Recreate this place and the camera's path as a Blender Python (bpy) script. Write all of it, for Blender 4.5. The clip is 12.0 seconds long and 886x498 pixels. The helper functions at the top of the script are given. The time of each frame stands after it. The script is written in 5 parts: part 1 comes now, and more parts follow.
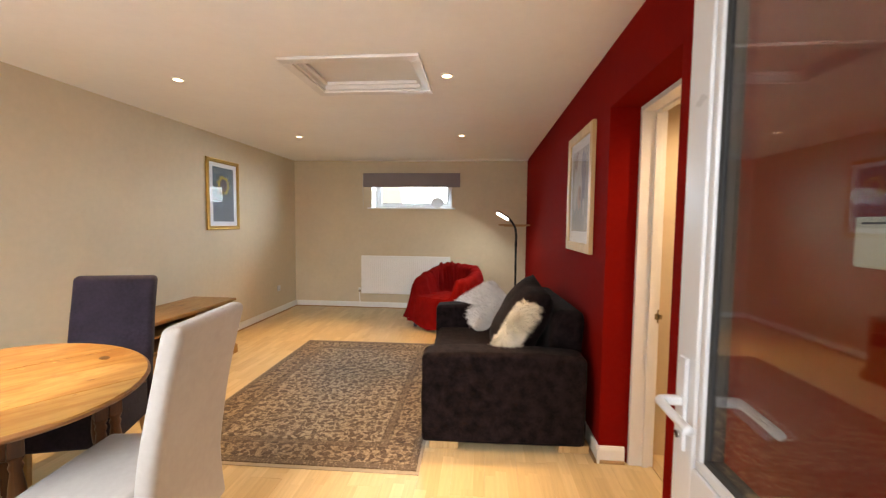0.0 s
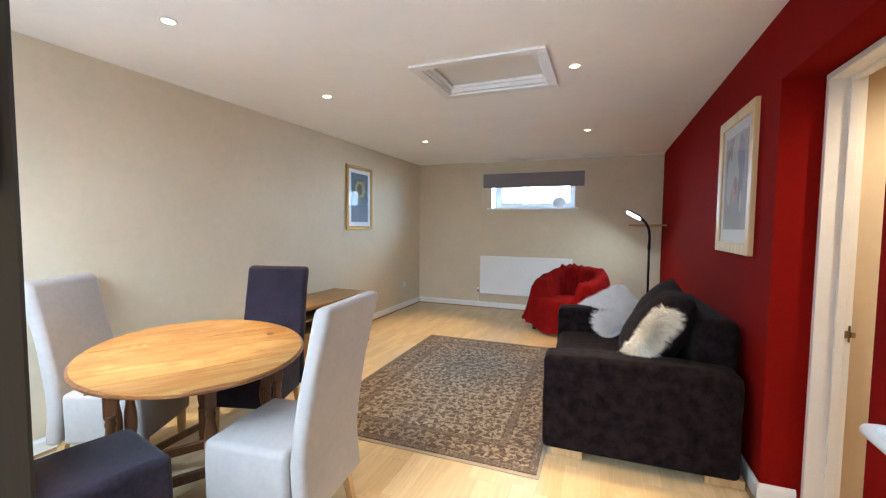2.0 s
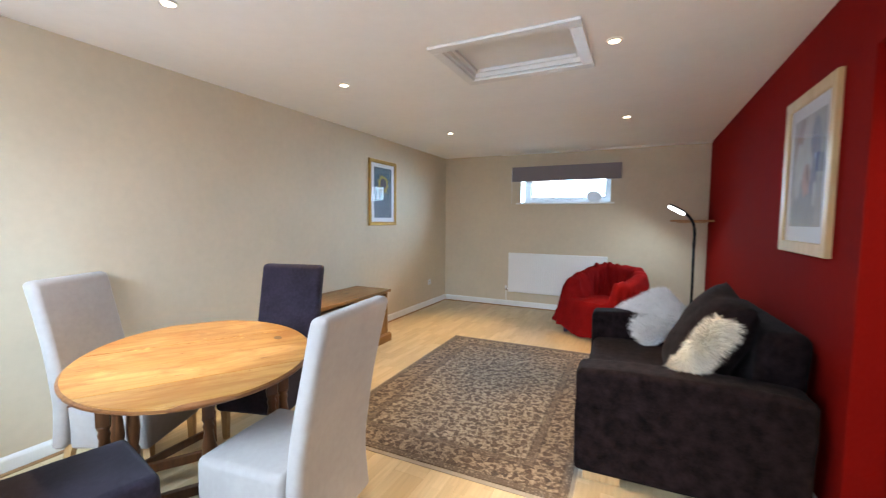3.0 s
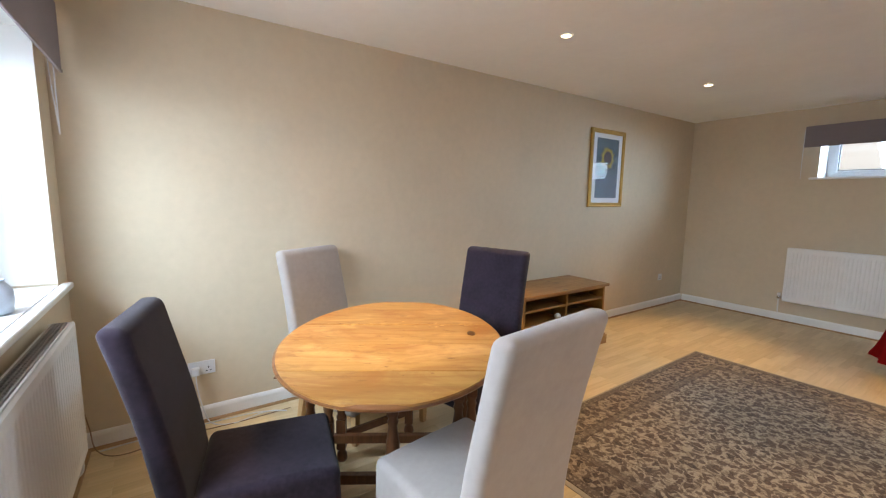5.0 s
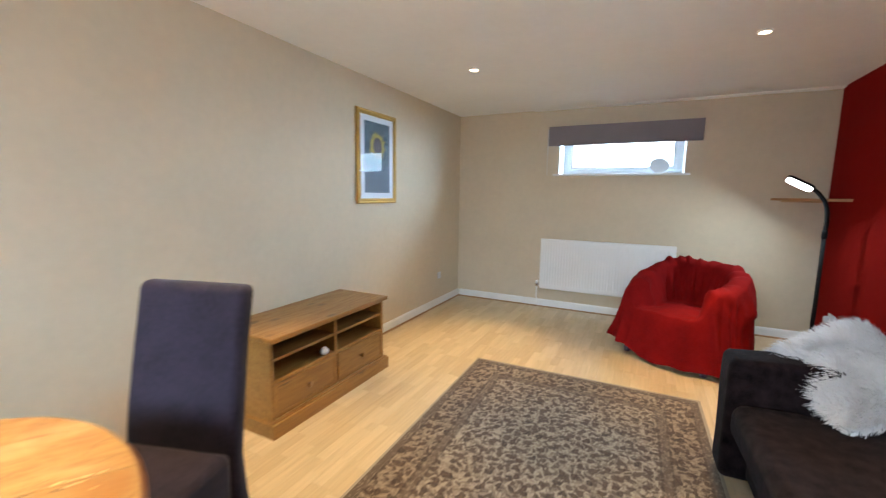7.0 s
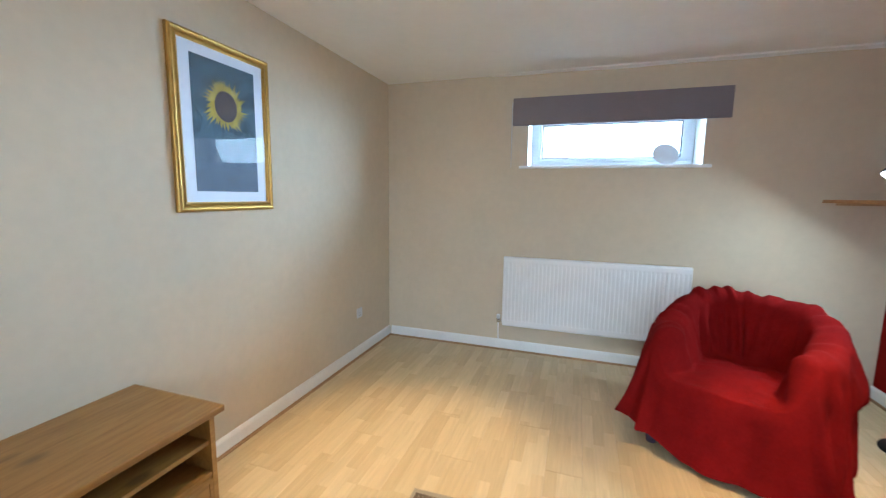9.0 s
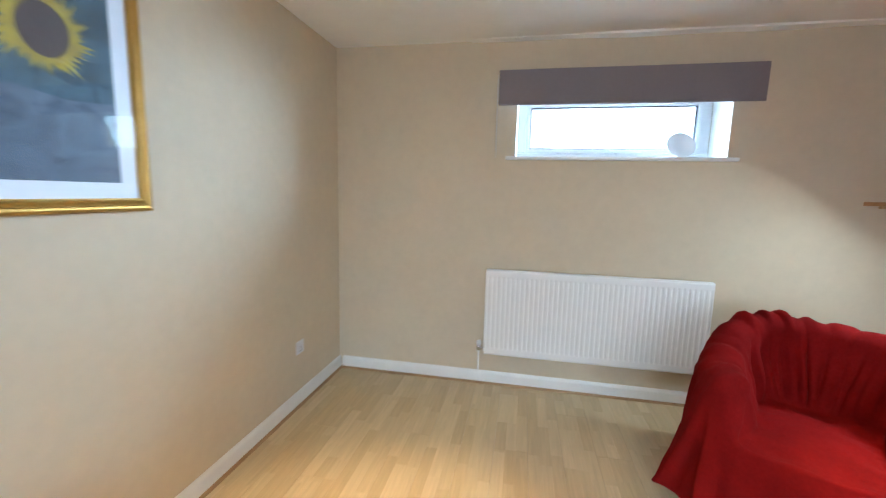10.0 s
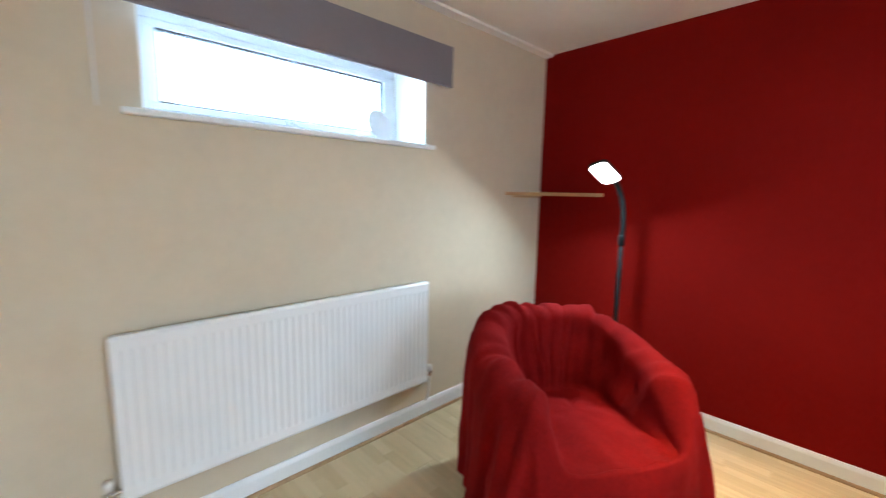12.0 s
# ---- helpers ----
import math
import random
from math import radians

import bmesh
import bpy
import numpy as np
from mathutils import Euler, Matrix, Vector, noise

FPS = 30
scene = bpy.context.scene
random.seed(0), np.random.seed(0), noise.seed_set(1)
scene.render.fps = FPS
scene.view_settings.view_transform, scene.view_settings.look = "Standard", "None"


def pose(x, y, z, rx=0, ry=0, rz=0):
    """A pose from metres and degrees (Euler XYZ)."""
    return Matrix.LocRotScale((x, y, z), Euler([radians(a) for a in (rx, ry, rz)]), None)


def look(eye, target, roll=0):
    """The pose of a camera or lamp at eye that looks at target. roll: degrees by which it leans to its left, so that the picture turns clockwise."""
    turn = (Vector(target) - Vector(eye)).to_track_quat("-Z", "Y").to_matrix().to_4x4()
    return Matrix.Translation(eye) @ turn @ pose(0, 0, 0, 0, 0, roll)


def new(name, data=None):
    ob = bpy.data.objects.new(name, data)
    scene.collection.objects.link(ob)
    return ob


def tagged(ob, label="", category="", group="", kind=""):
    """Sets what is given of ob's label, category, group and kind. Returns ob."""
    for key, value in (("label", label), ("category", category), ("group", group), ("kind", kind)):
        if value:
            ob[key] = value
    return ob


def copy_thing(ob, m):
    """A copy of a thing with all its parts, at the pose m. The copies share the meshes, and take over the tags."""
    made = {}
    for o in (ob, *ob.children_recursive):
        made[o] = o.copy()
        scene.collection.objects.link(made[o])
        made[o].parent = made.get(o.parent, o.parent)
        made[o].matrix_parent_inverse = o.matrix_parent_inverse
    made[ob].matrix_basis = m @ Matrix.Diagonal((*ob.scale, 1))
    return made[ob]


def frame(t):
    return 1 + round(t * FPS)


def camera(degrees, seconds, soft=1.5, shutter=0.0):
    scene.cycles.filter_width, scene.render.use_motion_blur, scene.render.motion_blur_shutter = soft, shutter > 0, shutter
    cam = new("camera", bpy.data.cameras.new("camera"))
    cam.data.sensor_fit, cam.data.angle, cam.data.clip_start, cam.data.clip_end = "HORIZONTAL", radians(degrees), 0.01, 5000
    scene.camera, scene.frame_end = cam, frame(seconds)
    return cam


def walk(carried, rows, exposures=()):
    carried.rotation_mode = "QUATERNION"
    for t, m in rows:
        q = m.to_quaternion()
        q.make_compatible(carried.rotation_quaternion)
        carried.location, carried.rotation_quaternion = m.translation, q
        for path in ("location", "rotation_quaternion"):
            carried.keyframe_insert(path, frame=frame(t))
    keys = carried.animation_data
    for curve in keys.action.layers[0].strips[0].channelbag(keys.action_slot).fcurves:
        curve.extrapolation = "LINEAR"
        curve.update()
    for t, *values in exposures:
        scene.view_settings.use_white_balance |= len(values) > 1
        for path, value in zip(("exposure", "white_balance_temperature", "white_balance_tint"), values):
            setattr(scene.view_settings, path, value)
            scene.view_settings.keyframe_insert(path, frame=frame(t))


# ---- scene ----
cam = camera(95.5, 12.0, 1.2, 0.5)
PATH = [
    (0, (0.218, 0.834, 1.452), (0.035, 2.821, 1.326), 0.6),
    (0.5, (0.194, 0.944, 1.473), (-0.097, 2.918, 1.34), 0.4),
    (1, (0.173, 0.98, 1.446), (-0.317, 2.915, 1.324), 0.5),
    (1.5, (0.172, 0.918, 1.434), (-0.501, 2.797, 1.313), 0.6),
    (2, (0.182, 0.834, 1.416), (-0.559, 2.687, 1.298), 0.5),
    (2.5, (0.187, 0.923, 1.427), (-0.577, 2.767, 1.3), 0.5),
    (4.5, (-0.114, 1.416, 1.414), (-1.632, 2.698, 1.194), 0.6),
    (5, (-0.142, 1.46, 1.42), (-1.787, 2.569, 1.17), 0.8),
    (5.5, (-0.282, 1.598, 1.404), (-1.929, 2.702, 1.147), 0.7),
    (6, (-0.447, 1.773, 1.439), (-1.936, 3.08, 1.168), 0.9),
    (6.5, (-0.529, 1.998, 1.419), (-1.675, 3.615, 1.153), 0.8),
    (7, (-0.613, 2.331, 1.445), (-1.499, 4.103, 1.175), 0.8),
    (9, (-1.163, 3.856, 1.446), (-1.79, 5.737, 1.181), 0.8),
    (9.5, (-1.392, 4.171, 1.466), (-1.968, 6.066, 1.19), 1.0),
    (10, (-1.539, 4.572, 1.44), (-1.922, 6.525, 1.166), 1.4),
    (10.5, (-1.757, 4.906, 1.42), (-1.789, 6.896, 1.152), 1.1),
    (11, (-1.868, 5.17, 1.41), (-1.527, 7.129, 1.153), 0.9),
    (11.5, (-1.876, 5.463, 1.391), (-1.014, 7.249, 1.136), 1.0),
    (12, (-1.858, 5.668, 1.43), (-0.498, 7.109, 1.157), 1.1),
]
EXPOSURES = [
    (0.0, -0.87, 9200, 20), (0.5, -0.82, 7300, 12), (1.0, -0.81, 6900, 11), (2.5, -0.83, 6600, 11), (4.5, -1.08, 7000, 15), (5.5, -1.36, 7400, 16), (6.0, -1.38, 7350, 17),
    (6.5, -1.23, 7200, 12), (7.0, -0.68, 6700, 10), (9.0, -0.61, 6100, 8), (9.5, -0.65, 6200, 8), (10.0, -0.48, 6450, 9), (11.0, -0.34, 6450, 10), (12.0, -0.28, 6300, 8),
]
walk(cam, [(t, look(eye, target, roll)) for t, eye, target, roll in PATH], EXPOSURES)

# ---- world and daylight ----
world = bpy.data.worlds.new("sky")
scene.world = world
world.use_nodes = True
wn, wl = world.node_tree.nodes, world.node_tree.links
wn.clear()
sky = wn.new("ShaderNodeTexSky")
sky.sky_type = "NISHITA"
sky.sun_disc = False
sky.sun_elevation, sky.sun_rotation = radians(38), radians(200)
bg = wn.new("ShaderNodeBackground")
bg.inputs["Strength"].default_value = 0.15
wo = wn.new("ShaderNodeOutputWorld")
wl.new(sky.outputs[0], bg.inputs[0])
wl.new(bg.outputs[0], wo.inputs[0])


def lamp(name, kind, m, power, color, **more):
    data = bpy.data.lights.new(name, kind)
    data.energy, data.color = power, color
    for key, value in more.items():
        if key == "size":
            data.shape, data.size, data.size_y = "RECTANGLE", value[0], value[1]
        elif key == "radius":
            data.shadow_soft_size = value
        elif key == "cone":
            data.spot_size, data.spot_blend = radians(value[0]), value[1]
        elif key == "disk":
            data.shape, data.size = "DISK", value
        elif key == "spread":
            data.spread = radians(value)
        elif key == "angle":
            data.angle = radians(value)
    ob = new(name, data)
    ob.matrix_world = m
    return ob


lamp("sun", "SUN", look((0, 0, 20), (-5, 14, 0)), 0.8, (1, 0.97, 0.92), angle=12)
DAY = (0.625, 0.785, 1.0)
lamp("daylight_north", "AREA", look((-0.70, 8.20, 2.12), (-2.5, 5.2, 1.0)), 560, (0.46, 0.71, 1.0), size=(1.5, 0.6))
lamp("daylight_south", "AREA", look((-1.75, -0.35, 2.40), (-2.6, 2.9, 0.0)), 400, (0.52, 0.74, 1.0), size=(2.2, 1.1), spread=150)
lamp("daylight_window", "AREA", look((-1.50, 0.79, 1.53), (-1.40, 3.0, 1.80)), 44, (0.70, 0.80, 1.0), size=(1.3, 0.9))
lamp("daylight_door", "AREA", look((0.50, -0.25, 1.75), (-0.9, 3.6, 1.5)), 110, DAY, size=(1.1, 1.4), spread=150)
WARM = (1.0, 0.728, 0.405)

# ---- plan, metres ----
WEST, EAST, SOUTH, NORTH, TOP = -2.965, 0.965, 0.985, 7.53, 2.495
THICK = 0.36


# ---- materials ----
def nodes_of(name):
    m = bpy.data.materials.new(name)
    m.use_nodes = True
    n, l = m.node_tree.nodes, m.node_tree.links
    return m, n, l, n["Principled BSDF"]


def math_node(n, l, op, a, b=None):
    k = n.new("ShaderNodeMath")
    k.operation = op
    for i, v in enumerate((a, b)):
        if v is None:
            continue
        if isinstance(v, (int, float)):
            k.inputs[i].default_value = v
        else:
            l.new(v, k.inputs[i])
    return k.outputs[0]


def mix(n, l, fac, a, b, mode="MIX"):
    k = n.new("ShaderNodeMix")
    k.data_type, k.blend_type = "RGBA", mode
    for i, v in ((0, fac), (6, a), (7, b)):
        if isinstance(v, (int, float)):
            k.inputs[i].default_value = v
        elif isinstance(v, tuple):
            k.inputs[i].default_value = (*v, 1)
        else:
            l.new(v, k.inputs[i])
    return k.outputs[2]


def noise_tex(n, l, scale, detail=3, vec=None, stretch=None, rough=0.55, distort=0.0):
    if vec is None:
        vec = n.new("ShaderNodeTexCoord").outputs["Object"]
    if stretch:
        mp = n.new("ShaderNodeMapping")
        mp.inputs["Scale"].default_value = stretch
        l.new(vec, mp.inputs[0])
        vec = mp.outputs[0]
    t = n.new("ShaderNodeTexNoise")
    t.inputs["Scale"].default_value, t.inputs["Detail"].default_value = scale, detail
    t.inputs["Roughness"].default_value, t.inputs["Distortion"].default_value = rough, distort
    l.new(vec, t.inputs["Vector"])
    return t.outputs["Fac"]


def ramp(n, l, fac, *stops):
    r = n.new("ShaderNodeValToRGB")
    while len(r.color_ramp.elements) < len(stops):
        r.color_ramp.elements.new(0.5)
    for e, (p, c) in zip(r.color_ramp.elements, stops):
        e.position = p
        e.color = (c, c, c, 1) if isinstance(c, (int, float)) else (*c, 1)
    l.new(fac, r.inputs[0])
    return r.outputs[0]


def bump_to(n, l, p, height, strength, distance=0.002):
    b = n.new("ShaderNodeBump")
    b.inputs["Strength"].default_value, b.inputs["Distance"].default_value = strength, distance
    l.new(height, b.inputs["Height"])
    l.new(b.outputs[0], p.inputs["Normal"])


def surface(name, color, rough=0.5, var=0.1, scale=5.0, bump=0.15, bscale=120.0, metal=0.0, sheen=0.0, dist=0.002, coat=0.0, spec=0.5):
    """A plain surface with tone at two scales and fine relief."""
    m, n, l, p = nodes_of(name)
    a, b = noise_tex(n, l, scale, 4), noise_tex(n, l, scale * 11, 3)
    both = math_node(n, l, "ADD", math_node(n, l, "MULTIPLY", a, 0.65), math_node(n, l, "MULTIPLY", b, 0.35))
    lo, hi = tuple(c * (1 - var) for c in color), tuple(min(1, c * (1 + var)) for c in color)
    l.new(ramp(n, l, both, (0.32, lo), (0.68, hi)), p.inputs["Base Color"])
    l.new(ramp(n, l, a, (0.3, max(0.02, rough - 0.03)), (0.7, min(1, rough + 0.03))), p.inputs["Roughness"])
    p.inputs["Metallic"].default_value = metal
    p.inputs["Sheen Weight"].default_value = sheen
    p.inputs["Coat Weight"].default_value = coat
    p.inputs["Specular IOR Level"].default_value = spec
    if bump:
        bump_to(n, l, p, noise_tex(n, l, bscale, 3), bump, dist)
    return m


def wood(name, light, dark, axis=1, rough=0.4, scale=9.0, knots=True, coat=0.0, per_object=0.12, worn=0.0, stain=0.0):
    """Sawn wood with grain along one axis."""
    m, n, l, p = nodes_of(name)
    co = n.new("ShaderNodeTexCoord").outputs["Object"]
    info = n.new("ShaderNodeObjectInfo")
    off = n.new("ShaderNodeVectorMath")
    off.operation = "ADD"
    sh = n.new("ShaderNodeCombineXYZ")
    for i in range(3):
        l.new(math_node(n, l, "MULTIPLY", info.outputs["Random"], 7.0 + i), sh.inputs[i])
    l.new(co, off.inputs[0])
    l.new(sh.outputs[0], off.inputs[1])
    st = [1.0, 1.0, 1.0]
    st[axis] = 0.09
    grain = noise_tex(n, l, scale * 4, 5, off.outputs[0], tuple(st), 0.65, 0.6)
    broad = noise_tex(n, l, scale * 0.5, 3, off.outputs[0], tuple(0.35 if i == axis else 1.0 for i in range(3)))
    c = ramp(n, l, grain, (0.3, dark), (0.62, light))
    c = mix(n, l, ramp(n, l, broad, (0.35, 0.0), (0.7, 0.45)), c, tuple(0.6 * a + 0.4 * b for a, b in zip(dark, light)))
    if worn:
        patch = noise_tex(n, l, 5.5, 4, off.outputs[0], tuple(0.4 if i == axis else 1.0 for i in range(3)), 0.6, 0.8)
        c = mix(n, l, math_node(n, l, "MULTIPLY", ramp(n, l, patch, (0.52, 0.0), (0.70, 1.0)), worn), c, tuple(min(1, a * 1.25 + 0.06) for a in light))
        streak = noise_tex(n, l, 60, 3, off.outputs[0], tuple(0.05 if i == axis else 1.0 for i in range(3)), 0.7, 0.3)
        c = mix(n, l, ramp(n, l, streak, (0.64, 0.0), (0.76, 0.3)), c, tuple(a * 0.6 for a in dark))
    if stain:
        blot = noise_tex(n, l, 3.4, 5, off.outputs[0], tuple(0.55 if i == axis else 1.0 for i in range(3)), 0.68, 1.1)
        c = mix(n, l, math_node(n, l, "MULTIPLY", ramp(n, l, blot, (0.44, 0.0), (0.62, 1.0)), stain), c, (dark[0] * 0.98, dark[1] * 0.80, dark[2] * 0.6))
        fine = noise_tex(n, l, 17, 5, off.outputs[0], tuple(0.35 if i == axis else 1.0 for i in range(3)), 0.7, 0.8)
        c = mix(n, l, math_node(n, l, "MULTIPLY", ramp(n, l, fine, (0.56, 0.0), (0.72, 1.0)), stain), c, (dark[0] * 0.6, dark[1] * 0.45, dark[2] * 0.35))
    if knots:
        v = n.new("ShaderNodeTexVoronoi")
        v.inputs["Scale"].default_value = scale * 0.62
        mp = n.new("ShaderNodeMapping")
        mp.inputs["Scale"].default_value = tuple(0.55 if i == axis else 1.0 for i in range(3))
        l.new(off.outputs[0], mp.inputs[0])
        l.new(mp.outputs[0], v.inputs["Vector"])
        c = mix(n, l, ramp(n, l, v.outputs["Distance"], (0.12, 0.8), (0.22, 0.0)), c, tuple(a * 0.45 for a in dark))
    tone = ramp(n, l, info.outputs["Random"], (0.0, 1 - per_object), (1.0, 1.0))
    c = mix(n, l, 1.0, c, tone, "MULTIPLY")
    l.new(c, p.inputs["Base Color"])
    l.new(ramp(n, l, grain, (0.3, rough + 0.12), (0.7, rough)), p.inputs["Roughness"])
    p.inputs["Coat Weight"].default_value = coat
    bump_to(n, l, p, grain, 0.25, 0.0012)
    return m


def emitter(name, color, strength):
    m, n, l, p = nodes_of(name)
    p.inputs["Base Color"].default_value = (0.9, 0.9, 0.9, 1)
    p.inputs["Emission Color"].default_value = (*color, 1)
    p.inputs["Emission Strength"].default_value = strength
    return m


def clear(name, tint=(1, 1, 1), rough=0.0, ior=1.5):
    m, n, l, p = nodes_of(name)
    p.inputs["Base Color"].default_value = (*tint, 1)
    p.inputs["Roughness"].default_value = rough
    p.inputs["Transmission Weight"].default_value = 1
    p.inputs["IOR"].default_value = ior
    return m


CREAM = surface("cream_wall_paint", (0.605, 0.502, 0.357), 0.75, 0.06, 1.6, 0.3, 220, dist=0.0012)
RED = surface("red_wall_paint", (0.198, 0.0062, 0.0044), 0.9, 0.07, 1.8, 0.25, 260, dist=0.0012, spec=0.03)
CEIL = surface("white_ceiling_paint", (0.91, 0.90, 0.86), 0.85, 0.03, 1.4, 0.3, 180, dist=0.0015)
GLOSS = surface("white_gloss_paint", (0.78, 0.77, 0.74), 0.35, 0.04, 7, 0.08, 60)
UPVC = surface("white_plastic", (0.62, 0.63, 0.65), 0.3, 0.03, 8, 0.03, 200)
ENAMEL = surface("white_enamel", (0.8, 0.79, 0.76), 0.32, 0.02, 6, 0.04, 200)
RUBBER = surface("black_rubber", (0.02, 0.022, 0.024), 0.7, 0.2, 40, 0.1)
BLACK = surface("black_metal", (0.007, 0.007, 0.0075), 0.7, 0.2, 30, 0.06, spec=0.15)
CHROME = surface("chrome", (0.6, 0.6, 0.6), 0.2, 0.1, 30, 0.02, metal=1.0)
BRASS = surface("tarnished_brass", (0.30, 0.24, 0.15), 0.35, 0.2, 30, 0.05, metal=1.0)
GOLD = surface("gilt", (0.46, 0.27, 0.07), 0.38, 0.18, 14, 0.2, 90, metal=0.85)
PALEWOOD = wood("pale_beech", (0.62, 0.40, 0.19), (0.44, 0.26, 0.11), 2, 0.45, knots=False)
FRAMEWOOD = wood("pale_ash", (0.66, 0.46, 0.23), (0.5, 0.32, 0.14), 2, 0.45, knots=False)
PINE = wood("waxed_pine", (0.37, 0.182, 0.040), (0.23, 0.098, 0.019), 1, 0.38, 10, True, 0.2)
# the same pine with the shade inside the unit put into its colour
PINE_SHADE = wood("shaded_pine", (0.12, 0.055, 0.02), (0.07, 0.03, 0.011), 1, 0.5, 8, False)
TOPWOOD = wood("honey_pine", (0.49, 0.262, 0.072), (0.34, 0.150, 0.034), 1, 0.30, 6, False, 0.3, 0.2, 0.8, 0.8)
DARKWOOD = wood("dark_stained_wood", (0.15, 0.055, 0.018), (0.07, 0.024, 0.009), 2, 0.32, 10, False, 0.2)
# dark brown that holds the shade of the backlit entrance frame
JAMB_UNLIT = wood("unlit_brown_frame", (0.035, 0.022, 0.009), (0.018, 0.011, 0.005), 2, 0.5, 10, False)
SUEDE_PALE = surface("pale_grey_suede", (0.35, 0.312, 0.285), 0.95, 0.10, 3.0, 0.35, 420, sheen=0.25, dist=0.0012, spec=0.1)
SUEDE_DARK = surface("aubergine_suede", (0.023, 0.0165, 0.025), 0.92, 0.5, 5, 0.5, 420, sheen=0.11, dist=0.0012, spec=0.1)
VELVET = surface("blackish_brown_velour", (0.0105, 0.0066, 0.0072), 0.95, 0.95, 19, 0.6, 300, sheen=0.022, dist=0.002, spec=0.06)
THROW = surface("red_fleece", (0.185, 0.0062, 0.0062), 0.95, 0.2, 7, 0.6, 500, dist=0.0012, spec=0.04)
FUR_WHITE = surface("white_long_pile", (0.74, 0.69, 0.58), 0.8, 0.12, 12, 0.0, spec=0.2)
FUR_GREY = surface("silver_long_pile", (0.86, 0.845, 0.83), 0.8, 0.08, 12, 0.0, spec=0.2)
BLIND = surface("mauve_grey_fabric", (0.21, 0.18, 0.19), 0.9, 0.05, 5, 0.5, 700, dist=0.001)
PAPER = surface("mount_card", (0.72, 0.71, 0.74), 0.8, 0.02, 10, 0.05)
PORCELAIN = surface("white_porcelain", (0.72, 0.74, 0.76), 0.25, 0.03, 12, 0.02)
BLUEGLAZE = surface("pale_blue_glaze", (0.50, 0.58, 0.68), 0.3, 0.1, 14, 0.05)
GLASS = clear("window_glass", (0.97, 0.985, 0.98))
DOORGLASS = clear("door_glass", (0.86, 0.84, 0.81))
PICGLASS = clear("picture_glass", ior=1.34)
STEELGREY = surface("grille_steel", (0.35, 0.33, 0.30), 0.5, 0.15, 20, 0.1, metal=0.3)
GROUND = surface("outdoor_gravel", (0.28, 0.26, 0.22), 0.95, 0.25, 3, 0.6, 60)
DOWNLIGHT = emitter("lit_bulb", (1.0, 0.80, 0.55), 30)
LEDPANEL = emitter("lit_panel", (0.82, 0.90, 1.0), 40)


def laminate():
    m, n, l, p = nodes_of("maple_strip_laminate")
    co = n.new("ShaderNodeTexCoord").outputs["Object"]
    sep = n.new("ShaderNodeSeparateXYZ")
    l.new(co, sep.inputs[0])
    rnd = n.new("ShaderNodeObjectInfo").outputs["Random"]
    strip = math_node(n, l, "FLOOR", math_node(n, l, "DIVIDE", sep.outputs[0], 0.0633))
    wn1 = n.new("ShaderNodeTexWhiteNoise")
    wn1.noise_dimensions = "2D"
    cb = n.new("ShaderNodeCombineXYZ")
    l.new(strip, cb.inputs[0])
    l.new(math_node(n, l, "MULTIPLY", rnd, 91.0), cb.inputs[1])
    l.new(cb.outputs[0], wn1.inputs["Vector"])
    along = math_node(n, l, "ADD", math_node(n, l, "DIVIDE", sep.outputs[1], 0.37), wn1.outputs["Value"])
    seg = math_node(n, l, "FLOOR", along)
    cb2 = n.new("ShaderNodeCombineXYZ")
    l.new(strip, cb2.inputs[0])
    l.new(seg, cb2.inputs[1])
    l.new(math_node(n, l, "MULTIPLY", rnd, 57.0), cb2.inputs[2])
    wn2 = n.new("ShaderNodeTexWhiteNoise")
    l.new(cb2.outputs[0], wn2.inputs["Vector"])
    base = ramp(n, l, wn2.outputs["Value"], (0.0, (0.555, 0.405, 0.222)), (0.5, (0.60, 0.450, 0.255)), (1.0, (0.665, 0.512, 0.308)))
    add = n.new("ShaderNodeVectorMath")
    l.new(co, add.inputs[0])
    l.new(cb2.outputs[0], add.inputs[1])
    grain = noise_tex(n, l, 46, 4, add.outputs[0], (1.0, 0.07, 1.0), 0.6, 0.4)
    c = mix(n, l, 1.0, base, ramp(n, l, grain, (0.3, 0.88), (0.7, 1.04)), "MULTIPLY")
    edge = math_node(n, l, "ABSOLUTE", math_node(n, l, "SUBTRACT", math_node(n, l, "FRACT", math_node(n, l, "DIVIDE", sep.outputs[0], 0.0633)), 0.5))
    c = mix(n, l, ramp(n, l, edge, (0.490, 0.0), (0.5, 0.15)), c, (0.38, 0.25, 0.12))
    l.new(c, p.inputs["Base Color"])
    l.new(ramp(n, l, grain, (0.3, 0.36), (0.7, 0.30)), p.inputs["Roughness"])
    bump_to(n, l, p, grain, 0.08, 0.0006)
    return m


LAMINATE = laminate()


